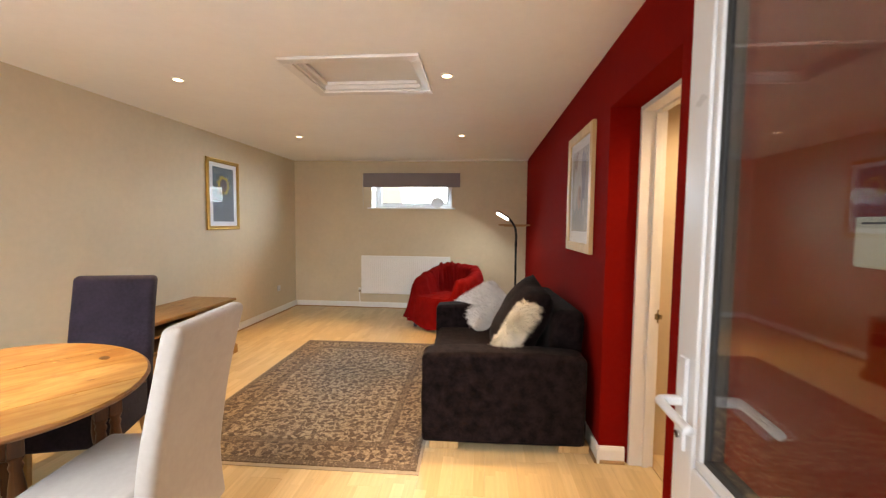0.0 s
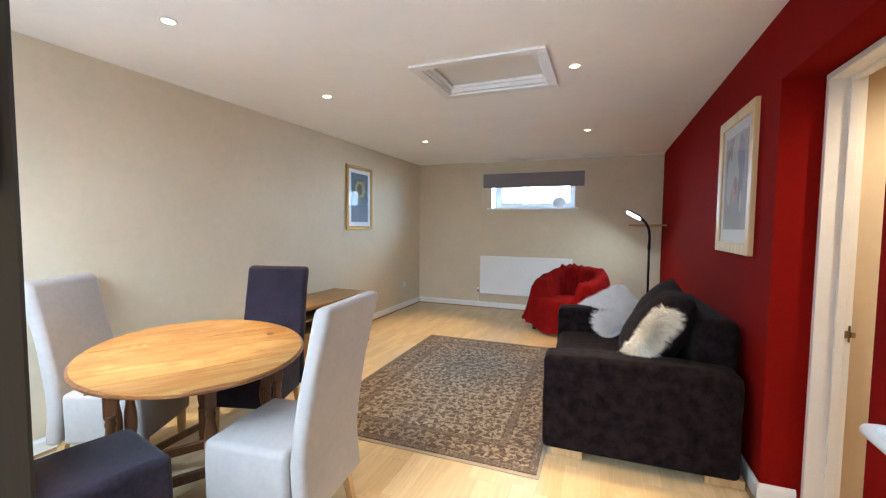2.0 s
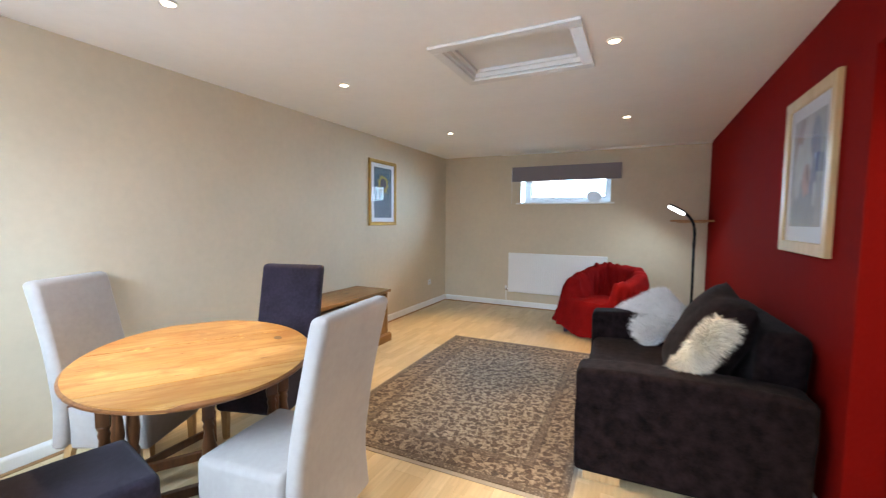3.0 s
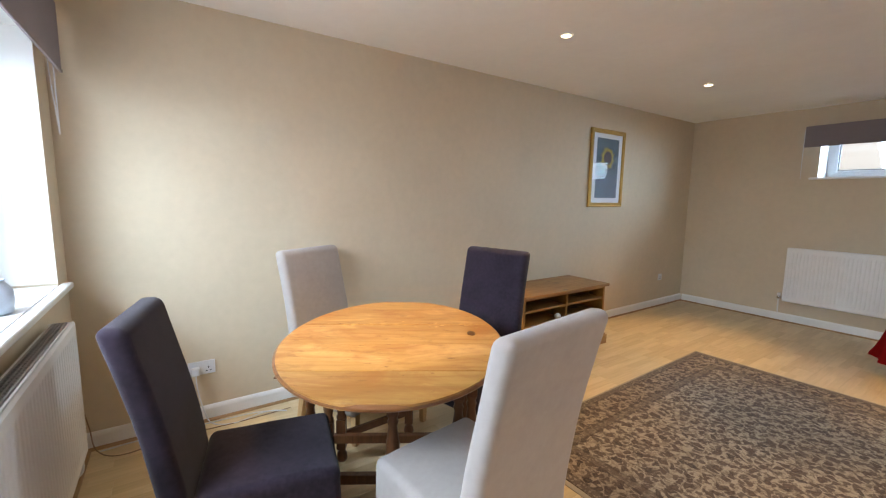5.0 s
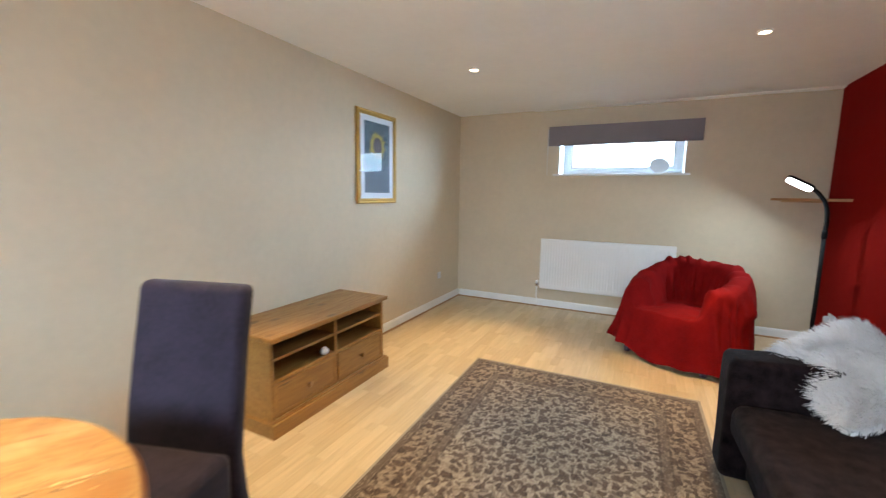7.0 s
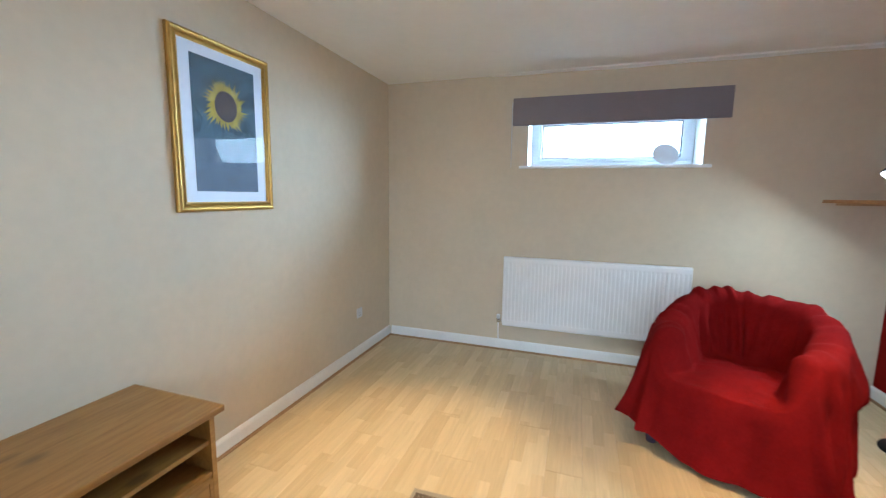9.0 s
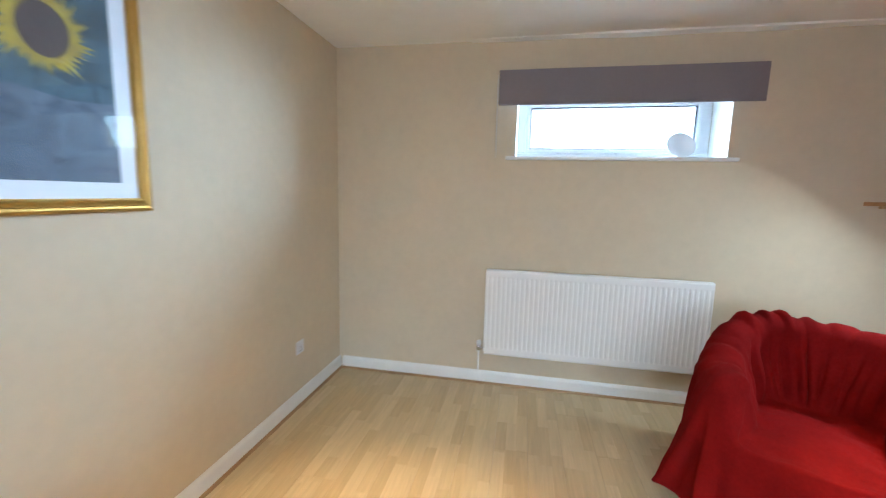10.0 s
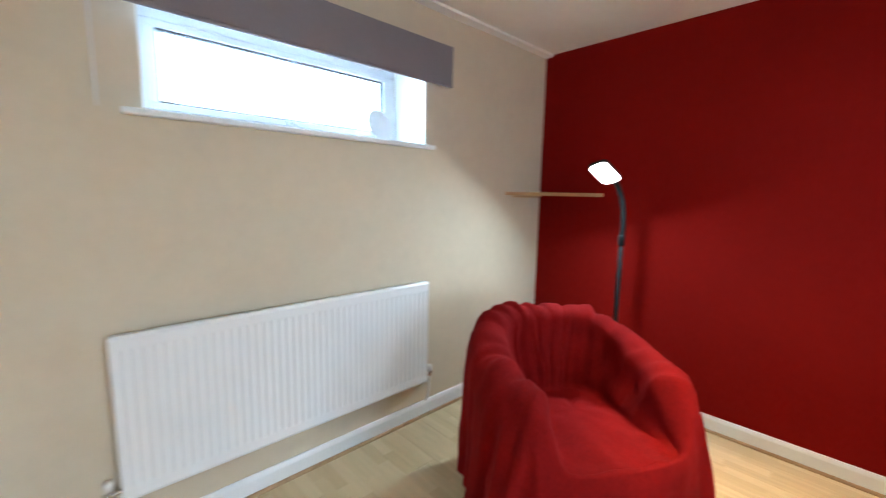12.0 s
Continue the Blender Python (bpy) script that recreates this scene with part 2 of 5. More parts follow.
def rug_pattern():
    """Woven all-over leaf pattern with a bordered edge, on a rug 1.66 by 2.5 m with its origin in the middle."""
    m, n, l, p = nodes_of("patterned_wool_rug")
    co = n.new("ShaderNodeTexCoord").outputs["Object"]
    sep = n.new("ShaderNodeSeparateXYZ")
    l.new(co, sep.inputs[0])
    wob = n.new("ShaderNodeTexNoise")
    wob.inputs["Scale"].default_value = 22
    l.new(co, wob.inputs["Vector"])
    warp = n.new("ShaderNodeVectorMath")
    warp.operation = "MULTIPLY_ADD"
    l.new(wob.outputs["Color"], warp.inputs[0])
    warp.inputs[1].default_value = (0.06, 0.06, 0)
    l.new(co, warp.inputs[2])

    def motif(scale, lo, hi, rand=0.75, squash=(1, 0.62, 1)):
        mp = n.new("ShaderNodeMapping")
        mp.inputs["Scale"].default_value = squash
        l.new(warp.outputs[0], mp.inputs[0])
        v = n.new("ShaderNodeTexVoronoi")
        v.inputs["Scale"].default_value, v.inputs["Randomness"].default_value = scale, rand
        l.new(mp.outputs[0], v.inputs["Vector"])
        return ramp(n, l, v.outputs["Distance"], (lo, 1.0), (hi, 0.0)), v

    def leaves(scale, rand, half, wide, shift):
        """Pointed leaves, one to a cell, each turned its own way."""
        mv = n.new("ShaderNodeVectorMath")
        l.new(warp.outputs[0], mv.inputs[0])
        mv.inputs[1].default_value = (shift, shift * 0.7, 0)
        v = n.new("ShaderNodeTexVoronoi")
        v.voronoi_dimensions = "2D"
        v.inputs["Scale"].default_value, v.inputs["Randomness"].default_value = scale, rand
        l.new(mv.outputs[0], v.inputs["Vector"])
        d = n.new("ShaderNodeVectorMath")
        d.operation = "SUBTRACT"
        l.new(mv.outputs[0], d.inputs[0])
        l.new(v.outputs["Position"], d.inputs[1])
        rgb = n.new("ShaderNodeSeparateColor")
        l.new(v.outputs["Color"], rgb.inputs[0])
        turn = n.new("ShaderNodeVectorRotate")
        turn.rotation_type = "Z_AXIS"
        l.new(d.outputs[0], turn.inputs["Vector"])
        l.new(math_node(n, l, "MULTIPLY", rgb.outputs[0], 6.283), turn.inputs["Angle"])
        uv = n.new("ShaderNodeSeparateXYZ")
        l.new(turn.outputs[0], uv.inputs[0])
        u = math_node(n, l, "DIVIDE", uv.outputs[0], half)
        taper = math_node(n, l, "MAXIMUM", math_node(n, l, "SUBTRACT", 1.0, math_node(n, l, "MULTIPLY", u, 0.6)), 0.2)
        w = math_node(n, l, "DIVIDE", math_node(n, l, "DIVIDE", uv.outputs[1], wide), taper)
        q = math_node(n, l, "ADD", math_node(n, l, "MULTIPLY", u, u), math_node(n, l, "MULTIPLY", w, w))
        return q, rgb.outputs[1]

    q1, tint = leaves(14.5, 0.85, 0.027, 0.0165, 0.0)
    q2, _ = leaves(24.0, 1.0, 0.019, 0.0105, 3.3)
    q3, _ = leaves(36.0, 1.0, 0.013, 0.0085, 7.9)
    stems = ramp(n, l, math_node(n, l, "ABSOLUTE", math_node(n, l, "SUBTRACT", noise_tex(n, l, 21, 2, warp.outputs[0]), 0.5)), (0.014, 1.0), (0.034, 0.0))
    tone = noise_tex(n, l, 2.2, 2)
    field = ramp(n, l, tone, (0.3, (0.305, 0.245, 0.172)), (0.7, (0.37, 0.302, 0.218)))
    dark = ramp(n, l, tint, (0.2, (0.064, 0.037, 0.024)), (0.55, (0.092, 0.060, 0.040)), (0.9, (0.046, 0.029, 0.020)))
    c = mix(n, l, math_node(n, l, "MULTIPLY", stems, 0.65), field, (0.085, 0.054, 0.034))
    c = mix(n, l, math_node(n, l, "MULTIPLY", ramp(n, l, q3, (0.8, 1.0), (1.2, 0.0)), 0.4), c, (0.10, 0.062, 0.038))
    c = mix(n, l, math_node(n, l, "MULTIPLY", ramp(n, l, q2, (0.8, 1.0), (1.2, 0.0)), 0.85), c, (0.085, 0.054, 0.034))
    c = mix(n, l, math_node(n, l, "MULTIPLY", ramp(n, l, q1, (0.7, 1.0), (1.25, 0.0)), 0.92), c, dark)
    c = mix(n, l, math_node(n, l, "MULTIPLY", ramp(n, l, q1, (0.04, 1.0), (0.2, 0.0)), 0.4), c, (0.17, 0.11, 0.065))
    ex = math_node(n, l, "SUBTRACT", 0.825, math_node(n, l, "ABSOLUTE", sep.outputs[0]))
    ey = math_node(n, l, "SUBTRACT", 1.235, math_node(n, l, "ABSOLUTE", sep.outputs[1]))
    e = math_node(n, l, "MINIMUM", ex, ey)
    bord = mix(n, l, 1.0, c, (0.87, 0.81, 0.75), "MULTIPLY")
    inside = ramp(n, l, e, (0.262, 0.0), (0.276, 1.0))
    c = mix(n, l, inside, bord, c)
    tight, _ = motif(46, 0.25, 0.4, 0.4, (1, 1, 1))
    guard = mix(n, l, tight, (0.12, 0.082, 0.053), (0.25, 0.19, 0.13))
    g1 = ramp(n, l, math_node(n, l, "ABSOLUTE", math_node(n, l, "SUBTRACT", e, 0.245)), (0.014, 0.8), (0.022, 0.0))
    g2 = ramp(n, l, math_node(n, l, "ABSOLUTE", math_node(n, l, "SUBTRACT", e, 0.012)), (0.026, 1.0), (0.034, 0.0))
    c = mix(n, l, math_node(n, l, "MAXIMUM", g1, g2), c, guard)
    for d, w in ((0.048, 0.004), (0.218, 0.005), (0.272, 0.005)):
        line = ramp(n, l, math_node(n, l, "ABSOLUTE", math_node(n, l, "SUBTRACT", e, d)), (w, 0.6), (w * 1.7, 0.0))
        c = mix(n, l, line, c, (0.060, 0.038, 0.024))
    pile = noise_tex(n, l, 260, 2)
    c = mix(n, l, 1.0, c, ramp(n, l, pile, (0.3, 0.82), (0.7, 1.12)), "MULTIPLY")
    l.new(c, p.inputs["Base Color"])
    p.inputs["Roughness"].default_value = 0.95
    p.inputs["Specular IOR Level"].default_value = 0.1
    p.inputs["Sheen Weight"].default_value = 0.15
    bump_to(n, l, p, pile, 0.7, 0.003)
    return m


RUG = rug_pattern()
RUGEDGE = surface("undyed_cotton", (0.34, 0.28, 0.21), 0.95, 0.12, 12, 0.5, 300)


def brushed(name, stops, scale=7.0, stretch=(1, 1, 1)):
    """Loose brushwork in several colours."""
    m, n, l, p = nodes_of(name)
    f = noise_tex(n, l, scale, 6, None, stretch, 0.65, 1.2)
    l.new(ramp(n, l, f, *stops), p.inputs["Base Color"])
    p.inputs["Roughness"].default_value = 0.7
    return m


NIGHTBLUE = brushed("blue_green_brushwork", ((0.3, (0.008, 0.014, 0.018)), (0.45, (0.022, 0.045, 0.058)), (0.58, (0.055, 0.10, 0.13)), (0.72, (0.022, 0.05, 0.03))))
GREYBLUE = brushed("grey_blue_brushwork", ((0.3, (0.035, 0.05, 0.07)), (0.5, (0.07, 0.095, 0.13)), (0.7, (0.12, 0.14, 0.18))), 6, (1, 0.4, 2))
PETAL = brushed("yellow_brushwork", ((0.3, (0.22, 0.13, 0.010)), (0.6, (0.42, 0.29, 0.022)), (0.75, (0.52, 0.40, 0.07))), 20)
SEEDS = brushed("dark_brown_brushwork", ((0.3, (0.035, 0.018, 0.015)), (0.7, (0.075, 0.035, 0.028))), 20)
WASH = [brushed("wash_" + k, ((0.3, tuple(x * 0.75 for x in c)), (0.7, tuple(min(1, x * 1.15) for x in c))), 9) for k, c in (
    ("grey", (0.30, 0.29, 0.30)), ("plum", (0.20, 0.10, 0.11)), ("pale", (0.44, 0.41, 0.40)), ("coral", (0.46, 0.22, 0.19)), ("blue", (0.10, 0.12, 0.22)), ("slate", (0.19, 0.22, 0.25)))]


# ---- building helpers ----
def empty(name, m=None, **tags):
    ob = new(name)
    ob.empty_display_size = 0.1
    if m is not None:
        ob.matrix_world = m
    return tagged(ob, **tags)


def part(name, bm, material, parent=None, label="", smooth=False, at=None, **tags):
    me = bpy.data.meshes.new(name)
    bm.normal_update()
    bm.to_mesh(me)
    bm.free()
    me.materials.append(material)
    ob = new(name, me)
    if parent is not None:
        ob.parent = parent
    if at is not None:
        ob.matrix_local = at
    if smooth:
        me.polygons.foreach_set("use_smooth", [True] * len(me.polygons))
        if smooth == "weighted":
            ob.modifiers.new("normals", "WEIGHTED_NORMAL")
    return tagged(ob, label=label, **tags)


def box(x0, y0, z0, x1, y1, z1, bevel=0.0, seg=2, bm=None):
    b = bmesh.new() if bm is None else bm
    made = bmesh.ops.create_cube(b, size=1)["verts"]
    for v in made:
        v.co = Vector((x0 + (v.co.x + 0.5) * (x1 - x0), y0 + (v.co.y + 0.5) * (y1 - y0), z0 + (v.co.z + 0.5) * (z1 - z0)))
    if bevel:
        edges = list({e for v in made for e in v.link_edges})
        bmesh.ops.bevel(b, geom=edges, offset=bevel, segments=seg, profile=0.5, affect="EDGES")
    return b


def lathe(profile, n=24, bm=None, centre=(0, 0, 0), squash=1.0):
    """Turns (radius, height) pairs about z."""
    b = bmesh.new() if bm is None else bm
    cx, cy, cz = centre
    rings = []
    for r, z in profile:
        rings.append([b.verts.new((cx + r * math.cos(2 * math.pi * i / n), cy + squash * r * math.sin(2 * math.pi * i / n), cz + z)) for i in range(n)])
    for a, c in zip(rings, rings[1:]):
        for i in range(n):
            b.faces.new((a[i], a[(i + 1) % n], c[(i + 1) % n], c[i]))
    b.faces.new(list(reversed(rings[0])))
    b.faces.new(rings[-1])
    return b


def tube(points, radius, n=10, bm=None):
    """A round bar along points; radius may be a list."""
    b = bmesh.new() if bm is None else bm
    pts = [Vector(p) for p in points]
    rads = radius if isinstance(radius, (list, tuple)) else [radius] * len(pts)
    rings, side = [], None
    for i, p in enumerate(pts):
        d = (pts[min(i + 1, len(pts) - 1)] - pts[max(i - 1, 0)]).normalized()
        if side is None:
            side = d.orthogonal().normalized()
        side = (side - d * side.dot(d)).normalized()
        up = d.cross(side)
        rings.append([b.verts.new(p + rads[i] * (math.cos(2 * math.pi * k / n) * side + math.sin(2 * math.pi * k / n) * up)) for k in range(n)])
    for a, c in zip(rings, rings[1:]):
        for k in range(n):
            b.faces.new((a[k], a[(k + 1) % n], c[(k + 1) % n], c[k]))
    b.faces.new(list(reversed(rings[0])))
    b.faces.new(rings[-1])
    return b


def curve_points(ctrl, steps=8):
    """Catmull-Rom points through ctrl."""
    p = [Vector(c) for c in ctrl]
    p = [2 * p[0] - p[1]] + p + [2 * p[-1] - p[-2]]
    out = []
    for i in range(1, len(p) - 2):
        for s in range(steps):
            t = s / steps
            a, b, c, d = p[i - 1], p[i], p[i + 1], p[i + 2]
            out.append(0.5 * (2 * b + (c - a) * t + (2 * a - 5 * b + 4 * c - d) * t * t + (3 * b - a - 3 * c + d) * t ** 3))
    out.append(p[-2])
    return out


def soften(bm, cuts, amount, scale, seed=0.0):
    """Subdivides and pushes points about, for stuffed cloth."""
    if cuts:
        bmesh.ops.subdivide_edges(bm, edges=[e for e in bm.edges if e.calc_length() > 0.08], cuts=cuts, use_grid_fill=True)
    bm.normal_update()
    for v in bm.verts:
        v.co += v.normal * amount * noise.noise(v.co * scale + Vector((seed, seed * 2, seed * 3)))
    return bm


def cushion(w, h, t, n=18, pinch=0.06, seed=0.0, crease=0.012):
    """A stuffed pillow lying in the local x-z plane, thick along y."""
    b = bmesh.new()
    sides = []
    for sgn in (1, -1):
        grid = []
        for i in range(n + 1):
            row = []
            for j in range(n + 1):
                u, v = 2 * i / n - 1, 2 * j / n - 1
                k = max(0.0, (1 - abs(u) ** 3.2)) ** 0.55 * max(0.0, (1 - abs(v) ** 3.2)) ** 0.55
                px, pz = u * w / 2 * (1 - pinch * (1 - abs(v)) ** 2 * abs(u)), v * h / 2 * (1 - pinch * (1 - abs(u)) ** 2 * abs(v))
                wob = crease * noise.noise(Vector((px * 6 + seed, pz * 6, sgn * 3 + seed)))
                row.append(b.verts.new((px, sgn * (t / 2 * k + wob * k), pz)))
            grid.append(row)
        sides.append(grid)
        for i in range(n):
            for j in range(n):
                f = (grid[i][j], grid[i + 1][j], grid[i + 1][j + 1], grid[i][j + 1])
                b.faces.new(f if sgn < 0 else tuple(reversed(f)))
    bmesh.ops.remove_doubles(b, verts=b.verts, dist=0.0008)
    return b


def fur(base, count, length, width, seed, lay=(0, 0, -0.5), curl=0.35):
    """Tapered locks of pile standing on the faces of base."""
    rng = random.Random(seed)
    b = bmesh.new()
    faces = [f for f in base.faces if f.calc_area() > 1e-7]
    areas = np.cumsum([f.calc_area() for f in faces])
    lay = Vector(lay)
    for _ in range(count):
        f = faces[int(np.searchsorted(areas, rng.random() * areas[-1]))]
        vs = [v.co for v in f.verts]
        a, c = rng.random(), rng.random()
        root = vs[0] * (1 - a) * (1 - c) + vs[1] * a * (1 - c) + vs[2] * a * c + vs[min(3, len(vs) - 1)] * (1 - a) * c
        clump = Vector((noise.noise(root * 14), noise.noise(root * 14 + Vector((9, 0, 0))), noise.noise(root * 14 + Vector((0, 9, 0)))))
        d = (f.normal + lay * 0.6 + clump * 0.9 + Vector((rng.uniform(-1, 1), rng.uniform(-1, 1), rng.uniform(-1, 1))) * curl).normalized()
        side = d.cross(Vector((rng.uniform(-1, 1), rng.uniform(-1, 1), rng.uniform(-1, 1)))).normalized() * width / 2
        ln = length * rng.uniform(0.55, 1.15)
        p1 = root + d * ln * 0.5
        p2 = root + d * ln * 0.85 + (lay + clump * 0.4) * ln * 0.35
        v = [b.verts.new(q) for q in (root - side, root + side, p1 + side * 0.8, p1 - side * 0.8, p2)]
        b.faces.new((v[0], v[1], v[2], v[3]))
        b.faces.new((v[3], v[2], v[4]))
    return b


def at(x, y, z=0.0, turn=0.0, tip=0.0, roll=0.0):
    return pose(x, y, z, tip, roll, turn)


# ---- walls, floor and ceiling ----
floor = part("floor", box(WEST, SOUTH - THICK, -0.12, EAST + 0.31, NORTH, -0.012), surface("screed", (0.3, 0.28, 0.25), 0.9), kind="structure", label="pale maple strip laminate floor", category="floor")
part("floor_2", box(EAST + 0.312, 1.6, -0.12, 2.9, 4.4, 0.0), LAMINATE, kind="structure", label="pale laminate floor of the next room", category="floor")
part("ground", box(-300, -300, -0.4, 300, 300, -0.15), GROUND, kind="structure", label="pale gravel ground outside", category="ground")
part("pavement", box(-6, -8, -0.149, 5, SOUTH - THICK - 0.002, -0.02), surface("paving", (0.34, 0.32, 0.29), 0.9, 0.15, 3, 0.4, 60), kind="structure", label="grey paving outside the door", category="pavement")

glow, gn, gl, gp = nodes_of("overcast_sky_glow")
gp.inputs["Base Color"].default_value = (0, 0, 0, 1)
gp.inputs["Emission Color"].default_value = (0.93, 0.97, 1.0, 1)
gp.inputs["Emission Strength"].default_value = 2.2
part("backdrop", box(-5.5, 9.6, -0.149, 4.0, 9.65, 6.0), glow, kind="structure", label="bright overcast sky beyond the high window", category="backdrop")
glow_2 = glow.copy()
glow_2.name = "overcast_garden_glow"
glow_2.node_tree.nodes["Principled BSDF"].inputs["Emission Strength"].default_value = 1.5
part("backdrop", box(-7.0, -3.05, -0.02, 4.0, -3.0, 6.0), glow_2, kind="structure", label="bright overcast sky beyond the entrance", category="backdrop")

HX0, HX1, HY0, HY1 = -1.035, -0.232, 3.408, 4.0
bm = box(WEST - THICK, SOUTH - THICK, TOP, HX0, NORTH + 0.5, TOP + 0.2)
box(HX1, SOUTH - THICK, TOP, EAST + 0.31, NORTH + 0.5, TOP + 0.2, bm=bm)
box(HX0, SOUTH - THICK, TOP, HX1, HY0, TOP + 0.2, bm=bm)
box(HX0, HY1, TOP, HX1, NORTH + 0.5, TOP + 0.2, bm=bm)
part("ceiling", bm, CEIL, kind="structure", label="white painted plaster ceiling", category="ceiling")

bm = bmesh.new()
n = 24
ring = []
for i in range(n + 1):
    x = -1.95 + (EAST - 0.001 + 1.95) * i / n
    d = 0.004 + 0.010 * min(1.0, i / 9) + 0.003 * math.sin(i * 0.9)
    ring.append([bm.verts.new(p) for p in ((x, NORTH - 0.0005, TOP - 0.0005), (x, NORTH - 0.05 - d, TOP - 0.0005), (x, NORTH - 0.045 - d, TOP - d * 0.8), (x, NORTH - 0.0005, TOP - d - 0.004))])
for a, c in zip(ring, ring[1:]):
    for k in range(4):
        bm.faces.new((a[k], a[(k + 1) % 4], c[(k + 1) % 4], c[k]))
bm.faces.new(ring[0])
bm.faces.new(list(reversed(ring[-1])))
bmesh.ops.recalc_face_normals(bm, faces=bm.faces)
part("trim", bm, CEIL, kind="structure", label="uneven plaster bead between ceiling and wall", category="trim")

part("wall_west", box(WEST - THICK, SOUTH - THICK, -0.12, WEST, NORTH + 0.5, TOP), CREAM, kind="structure", label="cream painted plain wall", category="wall")

NX0, NX1, NZ0, NZ1 = -1.615, -0.263, 1.70, 2.20
bm = box(WEST, NORTH, -0.12, NX0, NORTH + 0.5, TOP)
box(NX1, NORTH, -0.12, EAST, NORTH + 0.5, TOP, bm=bm)
box(NX0, NORTH, -0.12, NX1, NORTH + 0.5, NZ0, bm=bm)
box(NX0, NORTH, NZ1, NX1, NORTH + 0.5, TOP, bm=bm)
part("wall_north", bm, CREAM, kind="structure", label="cream painted wall with a high window", category="wall")

EY0, EY1, EZ1 = 2.465, 3.312, 2.14
bm = box(EAST, SOUTH - THICK, -0.12, EAST + 0.31, EY0, TOP)
box(EAST, EY1, -0.12, EAST + 0.31, NORTH + 0.5, TOP, bm=bm)
box(EAST, EY0, EZ1, EAST + 0.31, EY1, TOP, bm=bm)
part("wall_east", bm, RED, kind="structure", label="deep red painted wall with a recessed doorway", category="wall")

DX0, DX1, DZ1 = -0.24, 0.76, 2.12
SX0, SX1, SZ0, SZ1 = -2.76, -0.80, 0.975, 2.15
bm = box(WEST, SOUTH - THICK, -0.12, SX0, SOUTH, TOP)
box(SX0, SOUTH - THICK, -0.12, SX1, SOUTH, SZ0 - 0.03, bm=bm)
box(SX0, SOUTH - THICK, SZ1, SX1, SOUTH, TOP, bm=bm)
box(SX1, SOUTH - THICK, -0.12, DX0, SOUTH, TOP, bm=bm)
box(DX0, SOUTH - THICK, DZ1, DX1, SOUTH, TOP, bm=bm)
box(DX1, SOUTH - THICK, -0.12, EAST, SOUTH, TOP, bm=bm)
part("wall_south", bm, CREAM, kind="structure", label="cream painted wall with a window and the entrance", category="wall")

# the room behind the red wall
RX, RY0, RY1 = EAST + 0.31, 1.6, 4.4
bm = box(2.6, RY0, 0.0, 2.9, RY1, 2.45)
part("wall_east_2", bm, CREAM, kind="structure", label="cream wall of the next room", category="wall")
part("wall_north_2", box(RX, 3.42, 0.0, 2.6, RY1, 2.45), CREAM, kind="structure", label="cream wall of the next room", category="wall")
part("wall_south_2", box(RX, RY0 - 0.2, 0.0, 2.6, RY0, 2.45), CREAM, kind="structure", label="cream wall of the next room", category="wall")
part("wall_west_2", box(RX, RY0, 0.0, RX + 0.012, 2.43, 2.45), CREAM, kind="structure", label="cream wall of the next room", category="wall")
part("ceiling_2", box(RX, RY0 - 0.2, 2.45, 2.9, RY1, 2.6), CEIL, kind="structure", label="white ceiling of the next room", category="ceiling")


BOARD = ((0, 0.0), (0.0165, 0.0), (0.0165, 0.078), (0.013, 0.090), (0.007, 0.100), (0, 0.100))
BEADING = ((0.0168, 0.0), (0.0300, 0.0), (0.0295, 0.005), (0.0260, 0.011), (0.0205, 0.015), (0.0168, 0.016))
BEADWOOD = wood("brown_floor_bead", (0.40, 0.24, 0.11), (0.26, 0.14, 0.06), 1, 0.4, 8, False)


def moulding(prof, x0, y0, x1, y1, inward):
    """A strip of the section prof, as (distance from the wall, height) pairs, along a wall."""
    b = bmesh.new()
    a, c, w = Vector((x0, y0, 0)), Vector((x1, y1, 0)), Vector(inward)
    rings = [[b.verts.new(e + w * d + Vector((0, 0, z))) for d, z in prof] for e in (a, c)]
    k = len(prof)
    for i in range(k):
        b.faces.new((rings[0][i], rings[0][(i + 1) % k], rings[1][(i + 1) % k], rings[1][i]))
    b.faces.new(rings[0])
    b.faces.new(list(reversed(rings[1])))
    bmesh.ops.recalc_face_normals(b, faces=b.faces)
    return b


for args in ((WEST, SOUTH, WEST, NORTH, (1, 0, 0)), (WEST + 0.0305, NORTH, EAST - 0.0305, NORTH, (0, -1, 0)), (EAST, NORTH, EAST, EY1 - 0.0300, (-1, 0, 0)),
             (EAST - 0.0165, EY1, EAST + 0.15, EY1, (0, -1, 0)), (EAST, EY0, EAST, SOUTH, (-1, 0, 0)), (WEST + 0.0305, SOUTH, DX0 - 0.03, SOUTH, (0, 1, 0)),
             (RX + 0.15, 3.42, 2.6, 3.42, (0, -1, 0)), (2.6, RY0, 2.6, 3.4, (-1, 0, 0))):
    board = part("baseboard", moulding(BOARD, *args), GLOSS, kind="structure", label="white painted skirting board", category="skirting board")
    part("floor_bead", moulding(BEADING, *args), BEADWOOD, board, "brown wooden bead along the floor")

